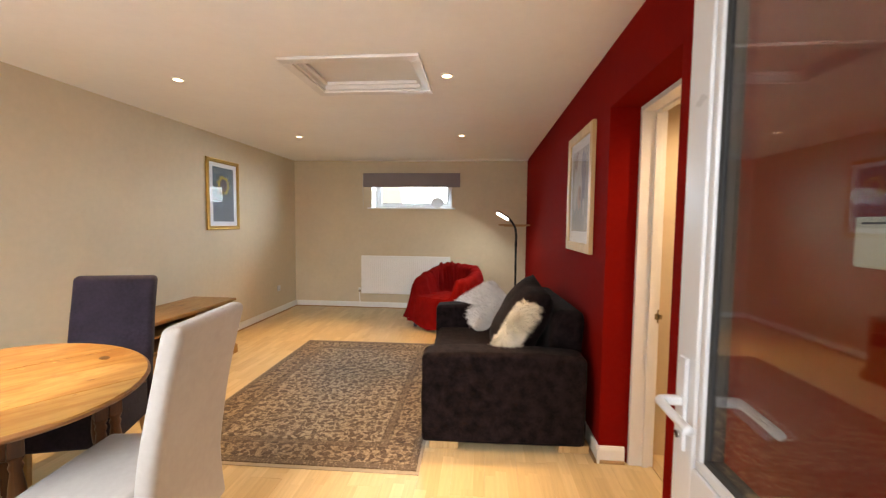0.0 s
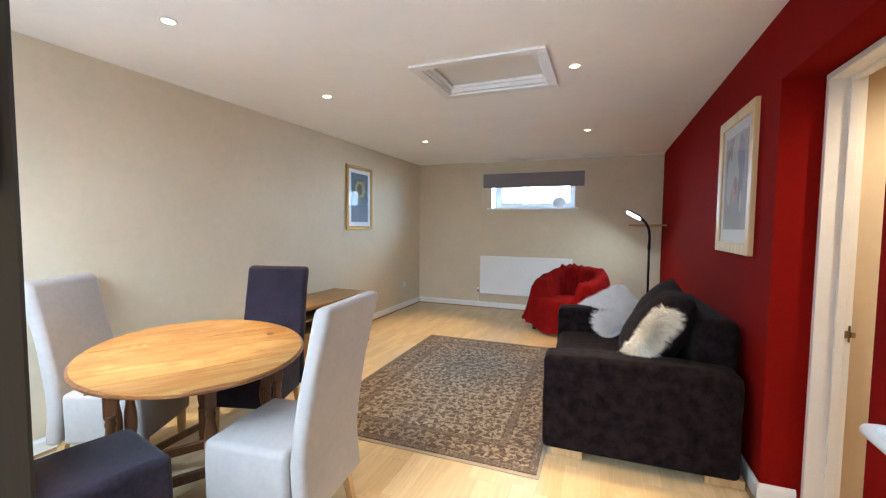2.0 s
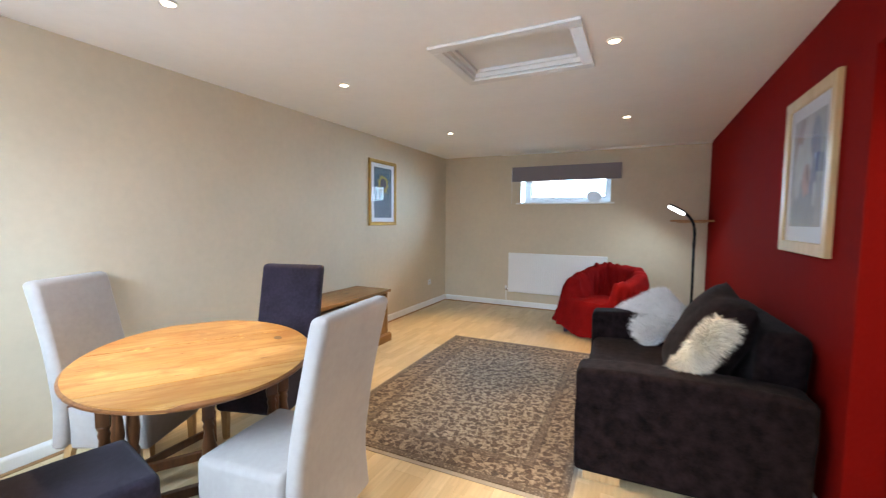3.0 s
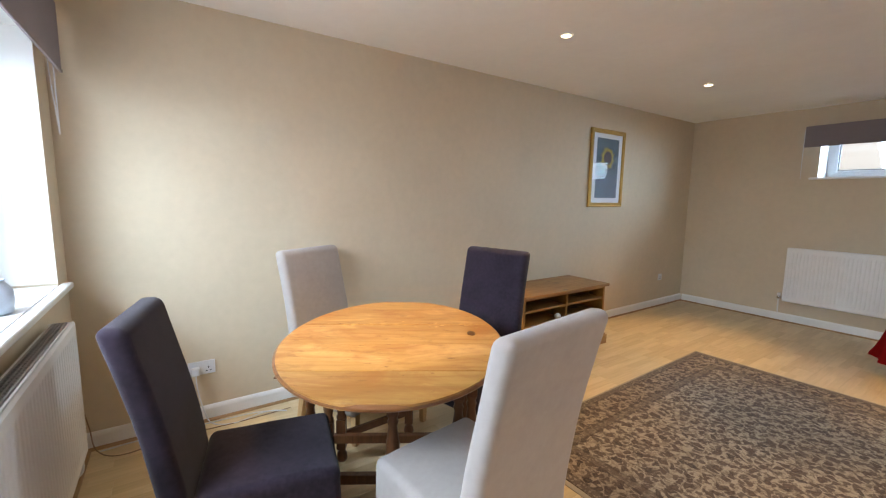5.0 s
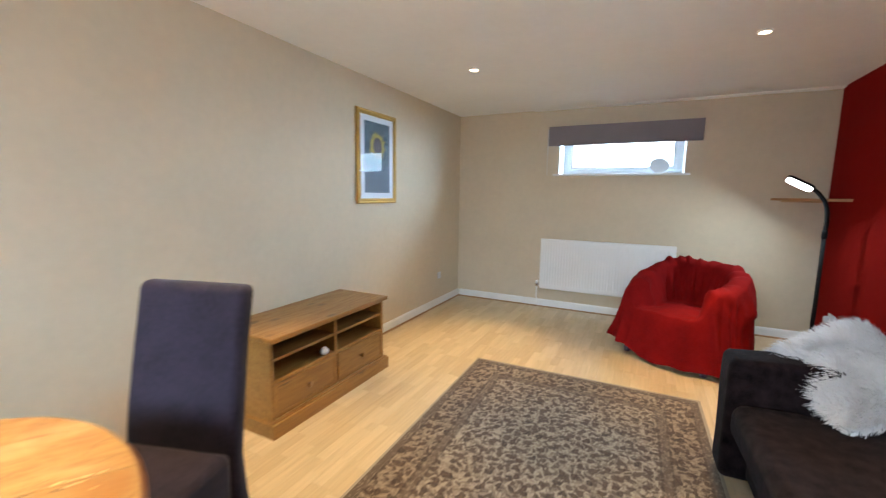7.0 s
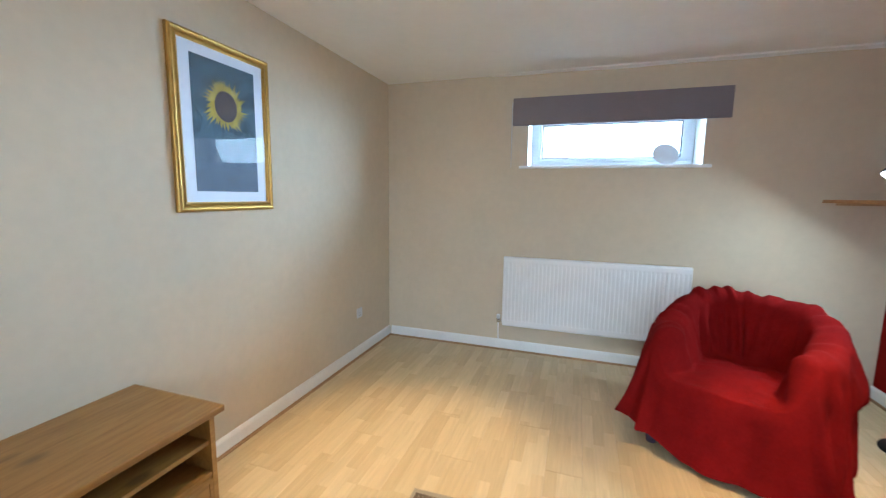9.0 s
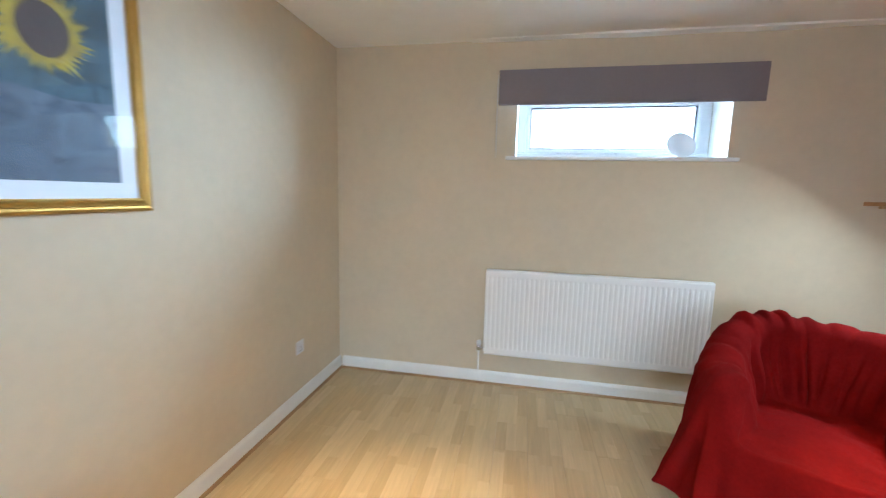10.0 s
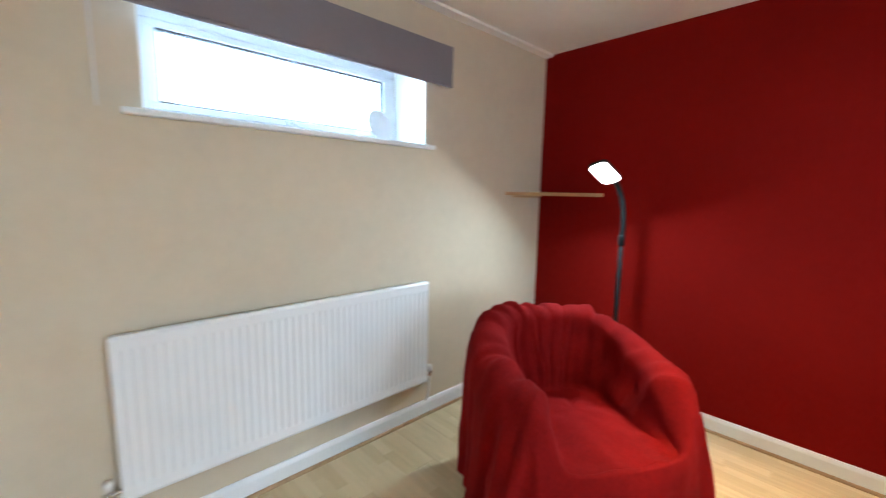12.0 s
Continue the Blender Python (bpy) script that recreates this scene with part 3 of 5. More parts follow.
# lining of the doorway in the red wall
JX0, JX1 = 1.135, RX
lining = empty("door_lining", kind="structure", label="white gloss door lining with an empty frame", category="door frame")
part("jamb", box(JX0, EY1 - 0.030, 0, JX1, EY1 - 0.002, EZ1 - 0.032, 0.002), GLOSS, lining)
part("jamb", box(JX0, EY0 + 0.002, 0, JX1, EY0 + 0.030, EZ1 - 0.032, 0.002), GLOSS, lining)
part("head", box(JX0, EY0 + 0.002, EZ1 - 0.030, JX1, EY1 - 0.002, EZ1 - 0.002, 0.002), GLOSS, lining)
part("stop", box(JX0 + 0.075, EY1 - 0.044, 0, JX0 + 0.110, EY1 - 0.0305, EZ1 - 0.046, 0.002), GLOSS, lining)
part("stop", box(JX0 + 0.075, EY0 + 0.0305, EZ1 - 0.044, JX0 + 0.110, EY1 - 0.0305, EZ1 - 0.0305, 0.002), GLOSS, lining)
bm = box(JX1 - 0.012, EY1 - 0.0345, 0.88, JX1 - 0.004, EY1 - 0.030, 0.96, 0.001)
box(JX1 - 0.030, EY1 - 0.0345, 0.90, JX1 - 0.004, EY1 - 0.031, 0.935, bm=bm)
box(JX1 - 0.004, EY1 - 0.040, 0.905, JX1 + 0.012, EY1 - 0.0325, 0.93, bm=bm)
part("strike_plate", bm, BRASS, lining, "tarnished brass strike plate")


# ---- windows ----
def window(name, x0, x1, z0, z1, y, out, label, mullions=(), bar=0.062):
    """A white plastic window in a wall that faces along y; out is +1 where outside lies towards +y."""
    w = empty(name, kind="structure", label=label, category="window")
    d = 0.035
    part("window_frame", box(x0, y - d, z1 - bar, x1, y + d, z1, 0.004), UPVC, w)
    part("window_frame", box(x0, y - d, z0, x1, y + d, z0 + bar, 0.004), UPVC, w)
    part("window_frame", box(x0, y - d, z0 + bar, x0 + bar, y + d, z1 - bar, 0.004), UPVC, w)
    part("window_frame", box(x1 - bar, y - d, z0 + bar, x1, y + d, z1 - bar, 0.004), UPVC, w)
    edges = [x0 + bar, *mullions, x1 - bar]
    for mx in mullions:
        part("mullion", box(mx - 0.03, y - d, z0 + bar, mx + 0.03, y + d, z1 - bar, 0.004), UPVC, w)
    for a, c in zip(edges, edges[1:]):
        a, c = a + (0.03 if a in mullions else 0), c - (0.03 if c in mullions else 0)
        za, zc = z0 + bar, z1 - bar
        s = 0.030
        yy = y - out * 0.012
        bm = box(a, yy - 0.03, zc - s, c, yy + 0.03, zc, 0.003)
        box(a, yy - 0.03, za, c, yy + 0.03, za + s, 0.003, bm=bm)
        box(a, yy - 0.03, za + s, a + s, yy + 0.03, zc - s, 0.003, bm=bm)
        box(c - s, yy - 0.03, za + s, c, yy + 0.03, zc - s, 0.003, bm=bm)
        sash = part("sash", bm, UPVC, w)
        g = 0.008
        bm = box(a + s, yy - 0.014, za + s, c - s, yy + 0.014, za + s + g)
        box(a + s, yy - 0.014, zc - s - g, c - s, yy + 0.014, zc - s, bm=bm)
        box(a + s, yy - 0.014, za + s + g, a + s + g, yy + 0.014, zc - s - g, bm=bm)
        box(c - s - g, yy - 0.014, za + s + g, c - s, yy + 0.014, zc - s - g, bm=bm)
        part("gasket", bm, RUBBER, sash, "thin black rubber gasket")
        pane = part("pane", box(a + s + 0.002, yy - 0.003, za + s + 0.002, c - s - 0.002, yy + 0.003, zc - s - 0.002), GLASS, w, "clear glass pane")
        pane.visible_shadow = False
        hx = (a + c) / 2
        hy = yy - out * 0.030
        bm = box(hx - 0.035, min(hy, hy - out * 0.012), za + 0.004, hx + 0.035, max(hy, hy - out * 0.012), za + 0.026, 0.003)
        box(hx - 0.012, min(hy - out * 0.012, hy - out * 0.03), za + 0.008, hx + 0.012, max(hy - out * 0.012, hy - out * 0.03), za + 0.030, 0.003, bm=bm)
        part("window_handle", bm, UPVC, sash, "small white window catch")
        part("handle_button", lathe(((0.006, 0), (0.006, 0.004)), 12, centre=(hx, hy - out * 0.025, za + 0.030)), RUBBER, sash, "dark catch button")
    return w


win_n = window("window_1", NX0 + 0.004, NX1 - 0.004, NZ0 + 0.004, NZ1 - 0.004, 7.86, 1, "white plastic high window over the radiator")
win_s = window("window_2", SX0 + 0.004, SX1 - 0.004, SZ0 + 0.004, SZ1 - 0.004, 0.715, -1, "white plastic window beside the entrance", mullions=(-1.78,))


for w, x0, x1, z0, z1, ya, yb in ((win_n, NX0, NX1, NZ0, NZ1, NORTH + 0.001, 7.823), (win_s, SX0, SX1, SZ0, SZ1, 0.752, SOUTH - 0.001)):
    part("reveal", box(x0 + 0.0005, ya, z0 + 0.014, x0 + 0.0036, yb, z1 - 0.004), CEIL, w, "white painted reveal")
    part("reveal", box(x1 - 0.0036, ya, z0 + 0.014, x1 - 0.0005, yb, z1 - 0.004), CEIL, w, "white painted reveal")
    part("reveal", box(x0 + 0.0005, ya, z1 - 0.0036, x1 - 0.0005, yb, z1 - 0.0005), CEIL, w, "white painted reveal")
bm = box(NX0 + 0.003, NORTH + 0.001, NZ0 + 0.001, NX1 - 0.003, 7.823, NZ0 + 0.012)
box(NX0 - 0.067, 7.492, NZ0 - 0.012, NX1 + 0.055, NORTH - 0.0005, NZ0 + 0.012, 0.006, 3, bm=bm)
part("window_sill", bm, GLOSS, win_n, "white painted window board")
bm = box(SX0 + 0.003, 0.752, SZ0 - 0.028, SX1 - 0.003, SOUTH - 0.001, SZ0 + 0.003)
box(SX0 - 0.07, SOUTH + 0.0005, SZ0 - 0.028, SX1 + 0.06, 1.03, SZ0 + 0.003, 0.009, 3, bm=bm)
part("window_sill", bm, GLOSS, win_s, "white painted window board")


def roller_blind(x0, x1, z0, z1, yf, wall_y, inward):
    """A roller blind drawn nearly up: a flat drop of cloth before its roller, brackets and a bead chain."""
    b = empty("roller_blind", label="mauve grey fabric roller blind drawn up above the window", category="roller blind")
    s = inward
    part("fabric", soften(box(x0 + 0.004, min(yf, yf - s * 0.003), z0, x1 - 0.004, max(yf, yf - s * 0.003), z1, 0.001, 1), 3, 0.0015, 5), BLIND, b)
    part("bottom_bar", box(x0 + 0.006, yf - s * 0.002 - 0.006, z0 - 0.004, x1 - 0.006, yf - s * 0.002 + 0.006, z0 + 0.012, 0.004), BLIND, b)
    bm = lathe(((0.030, 0), (0.030, x1 - x0 - 0.05)), 20)
    bmesh.ops.transform(bm, matrix=pose(x0 + 0.025, yf - s * 0.034, z1 - 0.034, 0, 90, 0), verts=bm.verts)
    part("roller", bm, BLIND, b, smooth=True)
    for x in (x0 + 0.008, x1 - 0.016):
        ya, yb = sorted((yf - s * 0.004, wall_y + s * 0.001))
        part("bracket", box(x, ya, z1 - 0.066, x + 0.008, yb, z1 - 0.002, 0.002), UPVC, b, "white plastic bracket")
    cy = yf - s * 0.03
    bm = tube([(x0 - 0.004, cy, z1 - 0.03), (x0 - 0.005, cy, z1 - 0.3), (x0 - 0.004, cy, 1.70)], 0.0025, 6)
    tube([(x0 - 0.004, cy - 0.018, z1 - 0.03), (x0 - 0.005, cy - 0.018, z1 - 0.3), (x0 - 0.004, cy, 1.70)], 0.0025, 6, bm=bm)
    part("chain", bm, UPVC, b, "white bead chain")
    return b


roller_blind(-1.745, -0.118, 2.05, 2.276, 7.450, NORTH, -1)
roller_blind(-2.83, -0.72, 1.99, 2.30, 1.065, SOUTH, 1)


# ---- entrance door, standing open ----
FX = 0.70
# frame seen against daylight; its shade is put into the colour
frame_1 = empty("door_frame", kind="structure", label="entrance door frame, dark brown for its unlit side", category="door frame")
part("jamb", box(DX0 + 0.002, SOUTH - 0.20, -0.012, DX0 + 0.06, SOUTH - 0.004, DZ1 - 0.062, 0.004), JAMB_UNLIT, frame_1)
part("jamb", box(DX1 - 0.045, SOUTH - 0.20, -0.012, DX1 - 0.002, SOUTH - 0.004, DZ1 - 0.062, 0.004), JAMB_UNLIT, frame_1)
part("head", box(DX0 + 0.002, SOUTH - 0.20, DZ1 - 0.06, DX1 - 0.002, SOUTH - 0.004, DZ1 - 0.002, 0.004), JAMB_UNLIT, frame_1)
part("keep", box(DX0 + 0.0605, SOUTH - 0.05, 1.44, DX0 + 0.068, SOUTH - 0.02, 1.56, 0.002), BLACK, frame_1, "black metal lock keep")
part("threshold", box(DX0 + 0.06, SOUTH - 0.20, -0.012, DX1 - 0.046, SOUTH - 0.001, 0.006, 0.003), BRASS, frame_1, "worn metal threshold")

LY0, LY1, ST = 0.995, 1.845, 0.088
door = empty("door_1", kind="structure", label="white plastic glazed entrance door standing open", category="door")
for nm, a in (("stile", (LY0, 0.03, LY0 + ST, 2.05)), ("stile", (LY1 - ST, 0.03, LY1, 2.05)), ("top_rail", (LY0 + ST, 2.05 - 0.1, LY1 - ST, 2.05)),
              ("middle_rail", (LY0 + ST, 0.78, LY1 - ST, 0.91)), ("bottom_rail", (LY0 + ST, 0.03, LY1 - ST, 0.16))):
    part(nm, box(FX, a[0], a[1], FX + 0.066, a[2], a[3], 0.005, 3), UPVC, door)
part("lower_panel", box(FX + 0.02, LY0 + ST, 0.16, FX + 0.046, LY1 - ST, 0.78, 0.002), UPVC, door)


def bead(y0, z0, y1, z1, w, xa, xb, bevel=0.004):
    b = box(xa, y0, z1 - w, xb, y1, z1, bevel)
    box(xa, y0, z0, xb, y1, z0 + w, bevel, bm=b)
    box(xa, y0, z0 + w, xb, y0 + w, z1 - w, bevel, bm=b)
    box(xa, y1 - w, z0 + w, xb, y1, z1 - w, bevel, bm=b)
    return b


part("glazing_bead", bead(LY0 + ST, 0.91, LY1 - ST, 1.95, 0.022, FX + 0.006, FX + 0.060), UPVC, door)
part("gasket", bead(LY0 + ST + 0.022, 0.932, LY1 - ST - 0.022, 1.928, 0.015, FX + 0.014, FX + 0.052, 0), RUBBER, door, "black rubber glazing gasket")
for x in (FX + 0.018, FX + 0.042):
    pane = part("pane", box(x, LY0 + ST + 0.037, 0.947, x + 0.004, LY1 - ST - 0.037, 1.913), DOORGLASS, door, "clear glass pane")
    pane.visible_shadow = False
for side in (-1, 1):
    xb = FX if side < 0 else FX + 0.066
    hy = LY1 - 0.046
    ya, yb = sorted((xb, xb + side * 0.010))
    hd = part("handle", box(ya, hy - 0.016, 0.93, yb, hy + 0.016, 1.15, 0.004, 3), UPVC, door, "white lever handle")
    pts = curve_points([(xb + side * 0.008, hy, 1.045), (xb + side * 0.045, hy, 1.045), (xb + side * 0.058, hy - 0.012, 1.045), (xb + side * 0.058, hy - 0.07, 1.042), (xb + side * 0.055, hy - 0.135, 1.038)], 6)
    part("lever", tube(pts, [0.012] * 12 + [0.010] * (len(pts) - 12), 12), UPVC, hd, smooth=True)
    part("cylinder", tube([(xb + side * 0.008, hy, 0.965), (xb + side * 0.016, hy, 0.965)], 0.009, 14), CHROME, hd, "chrome lock cylinder")
for z in (0.25, 1.05, 1.8):
    part("hinge", tube([(FX + 0.078, LY0 - 0.004, z - 0.05), (FX + 0.078, LY0 - 0.004, z + 0.05)], 0.010, 12), UPVC, door, smooth=True)


# ---- ceiling fittings ----
hatch = empty("loft_hatch", label="white painted loft hatch with a moulded frame in the ceiling", category="loft hatch")
for a, c in (((-1.09, 3.34), (-0.173, HY0 + 0.012)), ((-1.09, HY1 - 0.012), (-0.173, 4.068)), ((-1.09, HY0 + 0.012), (HX0 + 0.012, HY1 - 0.012)), ((HX1 - 0.012, HY0 + 0.012), (-0.173, HY1 - 0.012))):
    part("architrave", box(a[0], a[1], TOP - 0.020, c[0], c[1], TOP - 0.001, 0.006, 2), GLOSS, hatch)
for a, c in (((HX0 + 0.003, HY0 + 0.003), (HX1 - 0.003, HY0 + 0.022)), ((HX0 + 0.003, HY1 - 0.022), (HX1 - 0.003, HY1 - 0.003)), ((HX0 + 0.003, HY0 + 0.022), (HX0 + 0.022, HY1 - 0.022)), ((HX1 - 0.022, HY0 + 0.022), (HX1 - 0.003, HY1 - 0.022))):
    part("lining", box(a[0], a[1], TOP + 0.001, c[0], c[1], TOP + 0.10, 0.002), GLOSS, hatch)
for a, c in (((HX0 + 0.023, HY0 + 0.023), (HX1 - 0.023, HY0 + 0.048)), ((HX0 + 0.023, HY1 - 0.048), (HX1 - 0.023, HY1 - 0.023)), ((HX0 + 0.023, HY0 + 0.048), (HX0 + 0.048, HY1 - 0.048)), ((HX1 - 0.048, HY0 + 0.048), (HX1 - 0.023, HY1 - 0.048))):
    part("stop_bead", box(a[0], a[1], TOP + 0.030, c[0], c[1], TOP + 0.052, 0.003), GLOSS, hatch)
part("panel", box(HX0 + 0.024, HY0 + 0.024, TOP + 0.056, HX1 - 0.024, HY1 - 0.024, TOP + 0.074), GLOSS, hatch)


def downlight(x, y, z=TOP):
    d = empty("downlight", at(x, y, z), label="small round recessed ceiling downlight, switched on", category="downlight", group="ceiling downlights")
    b = bmesh.new()
    prof = ((0.030, -0.002), (0.044, -0.002), (0.045, -0.006), (0.042, -0.010), (0.034, -0.010), (0.031, -0.006))
    n = 28
    rings = [[b.verts.new((r * math.cos(2 * math.pi * i / n), r * math.sin(2 * math.pi * i / n), h)) for i in range(n)] for r, h in prof]
    for k in range(len(rings)):
        a, c = rings[k], rings[(k + 1) % len(rings)]
        for i in range(n):
            b.faces.new((a[i], a[(i + 1) % n], c[(i + 1) % n], c[i]))
    bmesh.ops.recalc_face_normals(b, faces=b.faces)
    part("bezel", b, ENAMEL, d, "white metal ring", smooth=True)
    part("bulb", lathe(((0.029, -0.008), (0.029, -0.003)), 24), DOWNLIGHT, d, "glowing warm bulb")
    return d


SPOT_POWER = 132
first = None
for x, y in ((-2.01, 2.341), (-2.018, 3.677), (-1.997, 5.638), (-0.033, 3.725), (-0.02, 5.658), (-0.033, 2.345)):
    if first is None:
        first = downlight(x, y)
    else:
        copy_thing(first, at(x, y, TOP))
    lamp("downlight_beam", "SPOT", look((x, y, TOP - 0.03), (x, y + 0.001, 0)), SPOT_POWER * 0.48, WARM, radius=0.03, cone=(78, 0.8))
    lamp("downlight_core", "SPOT", look((x, y, TOP - 0.03), (x, y + 0.001, 0)), SPOT_POWER * 2.3, WARM, radius=0.03, cone=(52, 0.8))
copy_thing(first, at(1.90, 2.85, 2.45))
lamp("downlight_beam", "SPOT", look((1.90, 2.85, 2.42), (1.90, 2.851, 0)), 185, (1.0, 0.84, 0.62), radius=0.03, cone=(140, 0.6))


# ---- radiators ----
def radiator(name_label, length, height, depth, m, double, ribs):
    """A pressed steel panel radiator, its front towards local -y, its back at y = 0."""
    r = empty("radiator", m, label=name_label, category="radiator")
    b = bmesh.new()
    pitch = length / ribs
    yf = -depth
    cols, zs = [], (0.0, 0.012, 0.045, 0.062, height - 0.062, height - 0.045, height - 0.012, height)
    prof = ((0.0, 0), (0.30, 0), (0.42, 1), (0.72, 1), (0.84, 0))
    for i in range(ribs):
        for f, dep in prof:
            cols.append((min(length, (i + f) * pitch), dep))
    cols.append((length, 0))
    grid = []
    for x, dep in cols:
        col = []
        for z in zs:
            inner = 1 if 0.05 < z < height - 0.05 else 0
            edge = 0.006 if z in (0.0, height) else 0.0
            col.append(b.verts.new((x, yf + edge + 0.0032 * dep * inner, z)))
        grid.append(col)
    for a, c in zip(grid, grid[1:]):
        for i in range(len(zs) - 1):
            b.faces.new((a[i], c[i], c[i + 1], a[i + 1]))
    part("front_panel", b, ENAMEL, r)
    part("panel_core", box(0.001, yf + 0.0145, 0.006, length - 0.001, yf + 0.022, height - 0.006), ENAMEL, r)
    for x in (-0.006, length):
        part("side_panel", box(x, yf + 0.004, 0.02, x + 0.006, -0.028 if not double else -0.02, height - 0.004, 0.002), ENAMEL, r)
    if double:
        part("back_panel", box(0.004, -0.034, 0.006, length - 0.004, -0.024, height - 0.006), ENAMEL, r)
        bm = box(0.0, yf + 0.024, height - 0.012, length, yf + 0.030, height - 0.002)
        box(0.0, -0.040, height - 0.012, length, -0.035, height - 0.002, bm=bm)
        k = int(length / 0.022)
        for i in range(k + 1):
            x = i * (length - 0.004) / k
            box(x, yf + 0.030, height - 0.010, x + 0.004, -0.040, height - 0.003, bm=bm)
        for j in (0.33, 0.66):
            y = yf + 0.030 + j * (depth - 0.070)
            box(0.0, y - 0.002, height - 0.0105, length, y + 0.002, height - 0.0035, bm=bm)
        part("top_grille", bm, STEELGREY, r, "grey louvred top grille")
        part("inner_fins", box(0.01, yf + 0.035, 0.05, length - 0.01, -0.045, height - 0.06), STEELGREY, r)
    else:
        part("top_strip", box(0.0, yf + 0.006, height - 0.004, length, -0.03, height + 0.002, 0.002), ENAMEL, r)
    for x in (0.12, length - 0.15):
        part("wall_bracket", box(x, -0.03, 0.1, x + 0.03, -0.0005, height - 0.08), ENAMEL, r)
    for x, sgn in ((-0.052, -1), (length + 0.030, 1)):
        v = part("valve", lathe(((0.010, 0.02), (0.016, 0.024), (0.017, 0.050), (0.012, 0.056)), 16, centre=(x + 0.01, yf + 0.03, 0.0)), CHROME, r, "chrome radiator valve", smooth=True)
        part("cap", lathe(((0.017, 0.058), (0.018, 0.085), (0.014, 0.094)), 16, centre=(x + 0.01, yf + 0.03, 0.0)), ENAMEL, v, "white valve cap", smooth=True)
        part("tail", tube([(x + 0.01, yf + 0.03, 0.036), (x + 0.01 - sgn * 0.045, yf + 0.03, 0.036)], 0.009, 12), CHROME, v)
        part("pipe", tube(curve_points([(x + 0.01, yf + 0.03, 0.022), (x + 0.01, yf + 0.03, -0.06), (x + 0.01, yf + 0.04, -0.12), (x + 0.01, -0.012, -0.15), (x + 0.01, -0.0005, -0.155)], 5), 0.0075, 10), ENAMEL, v, "white painted pipe", smooth=True)
    return r


radiator("white ribbed steel panel radiator under the high window", 1.50, 0.644, 0.066, at(-1.777, NORTH, 0.254), False, 45)
radiator("white double panel radiator under the window beside the entrance", 1.55, 0.60, 0.105, at(-0.85, SOUTH, 0.28, 180), True, 46)


# ---- sockets and small wall fittings ----
def socket(x, y, z, gangs, facing, label, plug=False):
    s = empty("wall_socket", at(x, y, z, facing), label=label, category="socket")
    w = 0.146 if gangs == 2 else 0.086
    part("face_plate", box(-w / 2, -0.011, -0.043, w / 2, -0.0005, 0.043, 0.004, 3), UPVC, s)
    for i in range(gangs):
        cx = (-0.036 if i == 0 else 0.036) if gangs == 2 else 0.0
        for dx, dz, a, b in ((0.0, 0.004, 0.003, 0.006), (-0.011, -0.018, 0.005, 0.003), (0.011, -0.018, 0.005, 0.003)):
            part("pin_hole", box(cx + dx - a, -0.0115, dz - b - 0.004, cx + dx + a, -0.0108, dz + b - 0.004), RUBBER, s, "dark pin slot")
        part("rocker", box(cx - 0.007, -0.0145, 0.018, cx + 0.007, -0.011, 0.034, 0.002), UPVC, s)
    if plug:
        part("plug", box(-0.061, -0.048, -0.036, -0.012, -0.012, 0.016, 0.010, 3), UPVC, s, "white mains plug pushed in", smooth="weighted")
    return s


socket(WEST, 1.56, 0.352, 2, 90, "white double wall socket with a plug in it", True)
socket(WEST, 1.37, 0.352, 1, 90, "white single wall socket beside the radiator")
socket(WEST, 6.92, 0.40, 1, 90, "white single wall socket low on the wall")
socket(EAST, 7.06, 0.37, 2, -90, "white double wall socket behind the sofa", True)

cable = curve_points([(WEST + 0.04, 1.525, 0.33), (WEST + 0.07, 1.53, 0.24), (WEST + 0.06, 1.56, 0.08), (WEST + 0.08, 1.60, 0.006), (WEST + 0.14, 1.72, 0.005), (WEST + 0.10, 1.9, 0.005), (WEST + 0.16, 2.02, 0.005), (WEST + 0.09, 1.86, 0.009), (WEST + 0.06, 1.66, 0.005), (WEST + 0.055, 1.45, 0.005), (WEST + 0.05, 1.2, 0.005), (WEST + 0.09, 1.06, 0.02)], 8)
part("power_cable", tube(cable, 0.0035, 8), UPVC, label="white power cable trailing along the floor", category="cable", smooth=True)
cable = curve_points([(WEST + 0.03, 1.0, 0.24), (WEST + 0.05, 1.02, 0.14), (WEST + 0.10, 1.05, 0.03), (WEST + 0.16, 1.16, 0.004), (WEST + 0.12, 1.4, 0.004), (WEST + 0.14, 1.75, 0.004), (WEST + 0.13, 2.05, 0.004)], 8)
part("power_cable", tube(cable, 0.003, 8), surface("brown_flex", (0.22, 0.13, 0.07), 0.6), label="thin brown cable lying along the skirting", category="cable", smooth=True)

ctl = empty("heating_control", at(EAST, 1.640, 1.425, -90), label="white heating control box on the red wall", category="control box")
part("case", box(-0.045, -0.022, -0.048, 0.045, -0.0005, 0.048, 0.005, 3), surface("aged_plastic", (0.5, 0.5, 0.42), 0.5, 0.04, 20), ctl)
part("print", box(-0.03, -0.0226, 0.034, 0.02, -0.0221, 0.038), RUBBER, ctl, "small dark print")

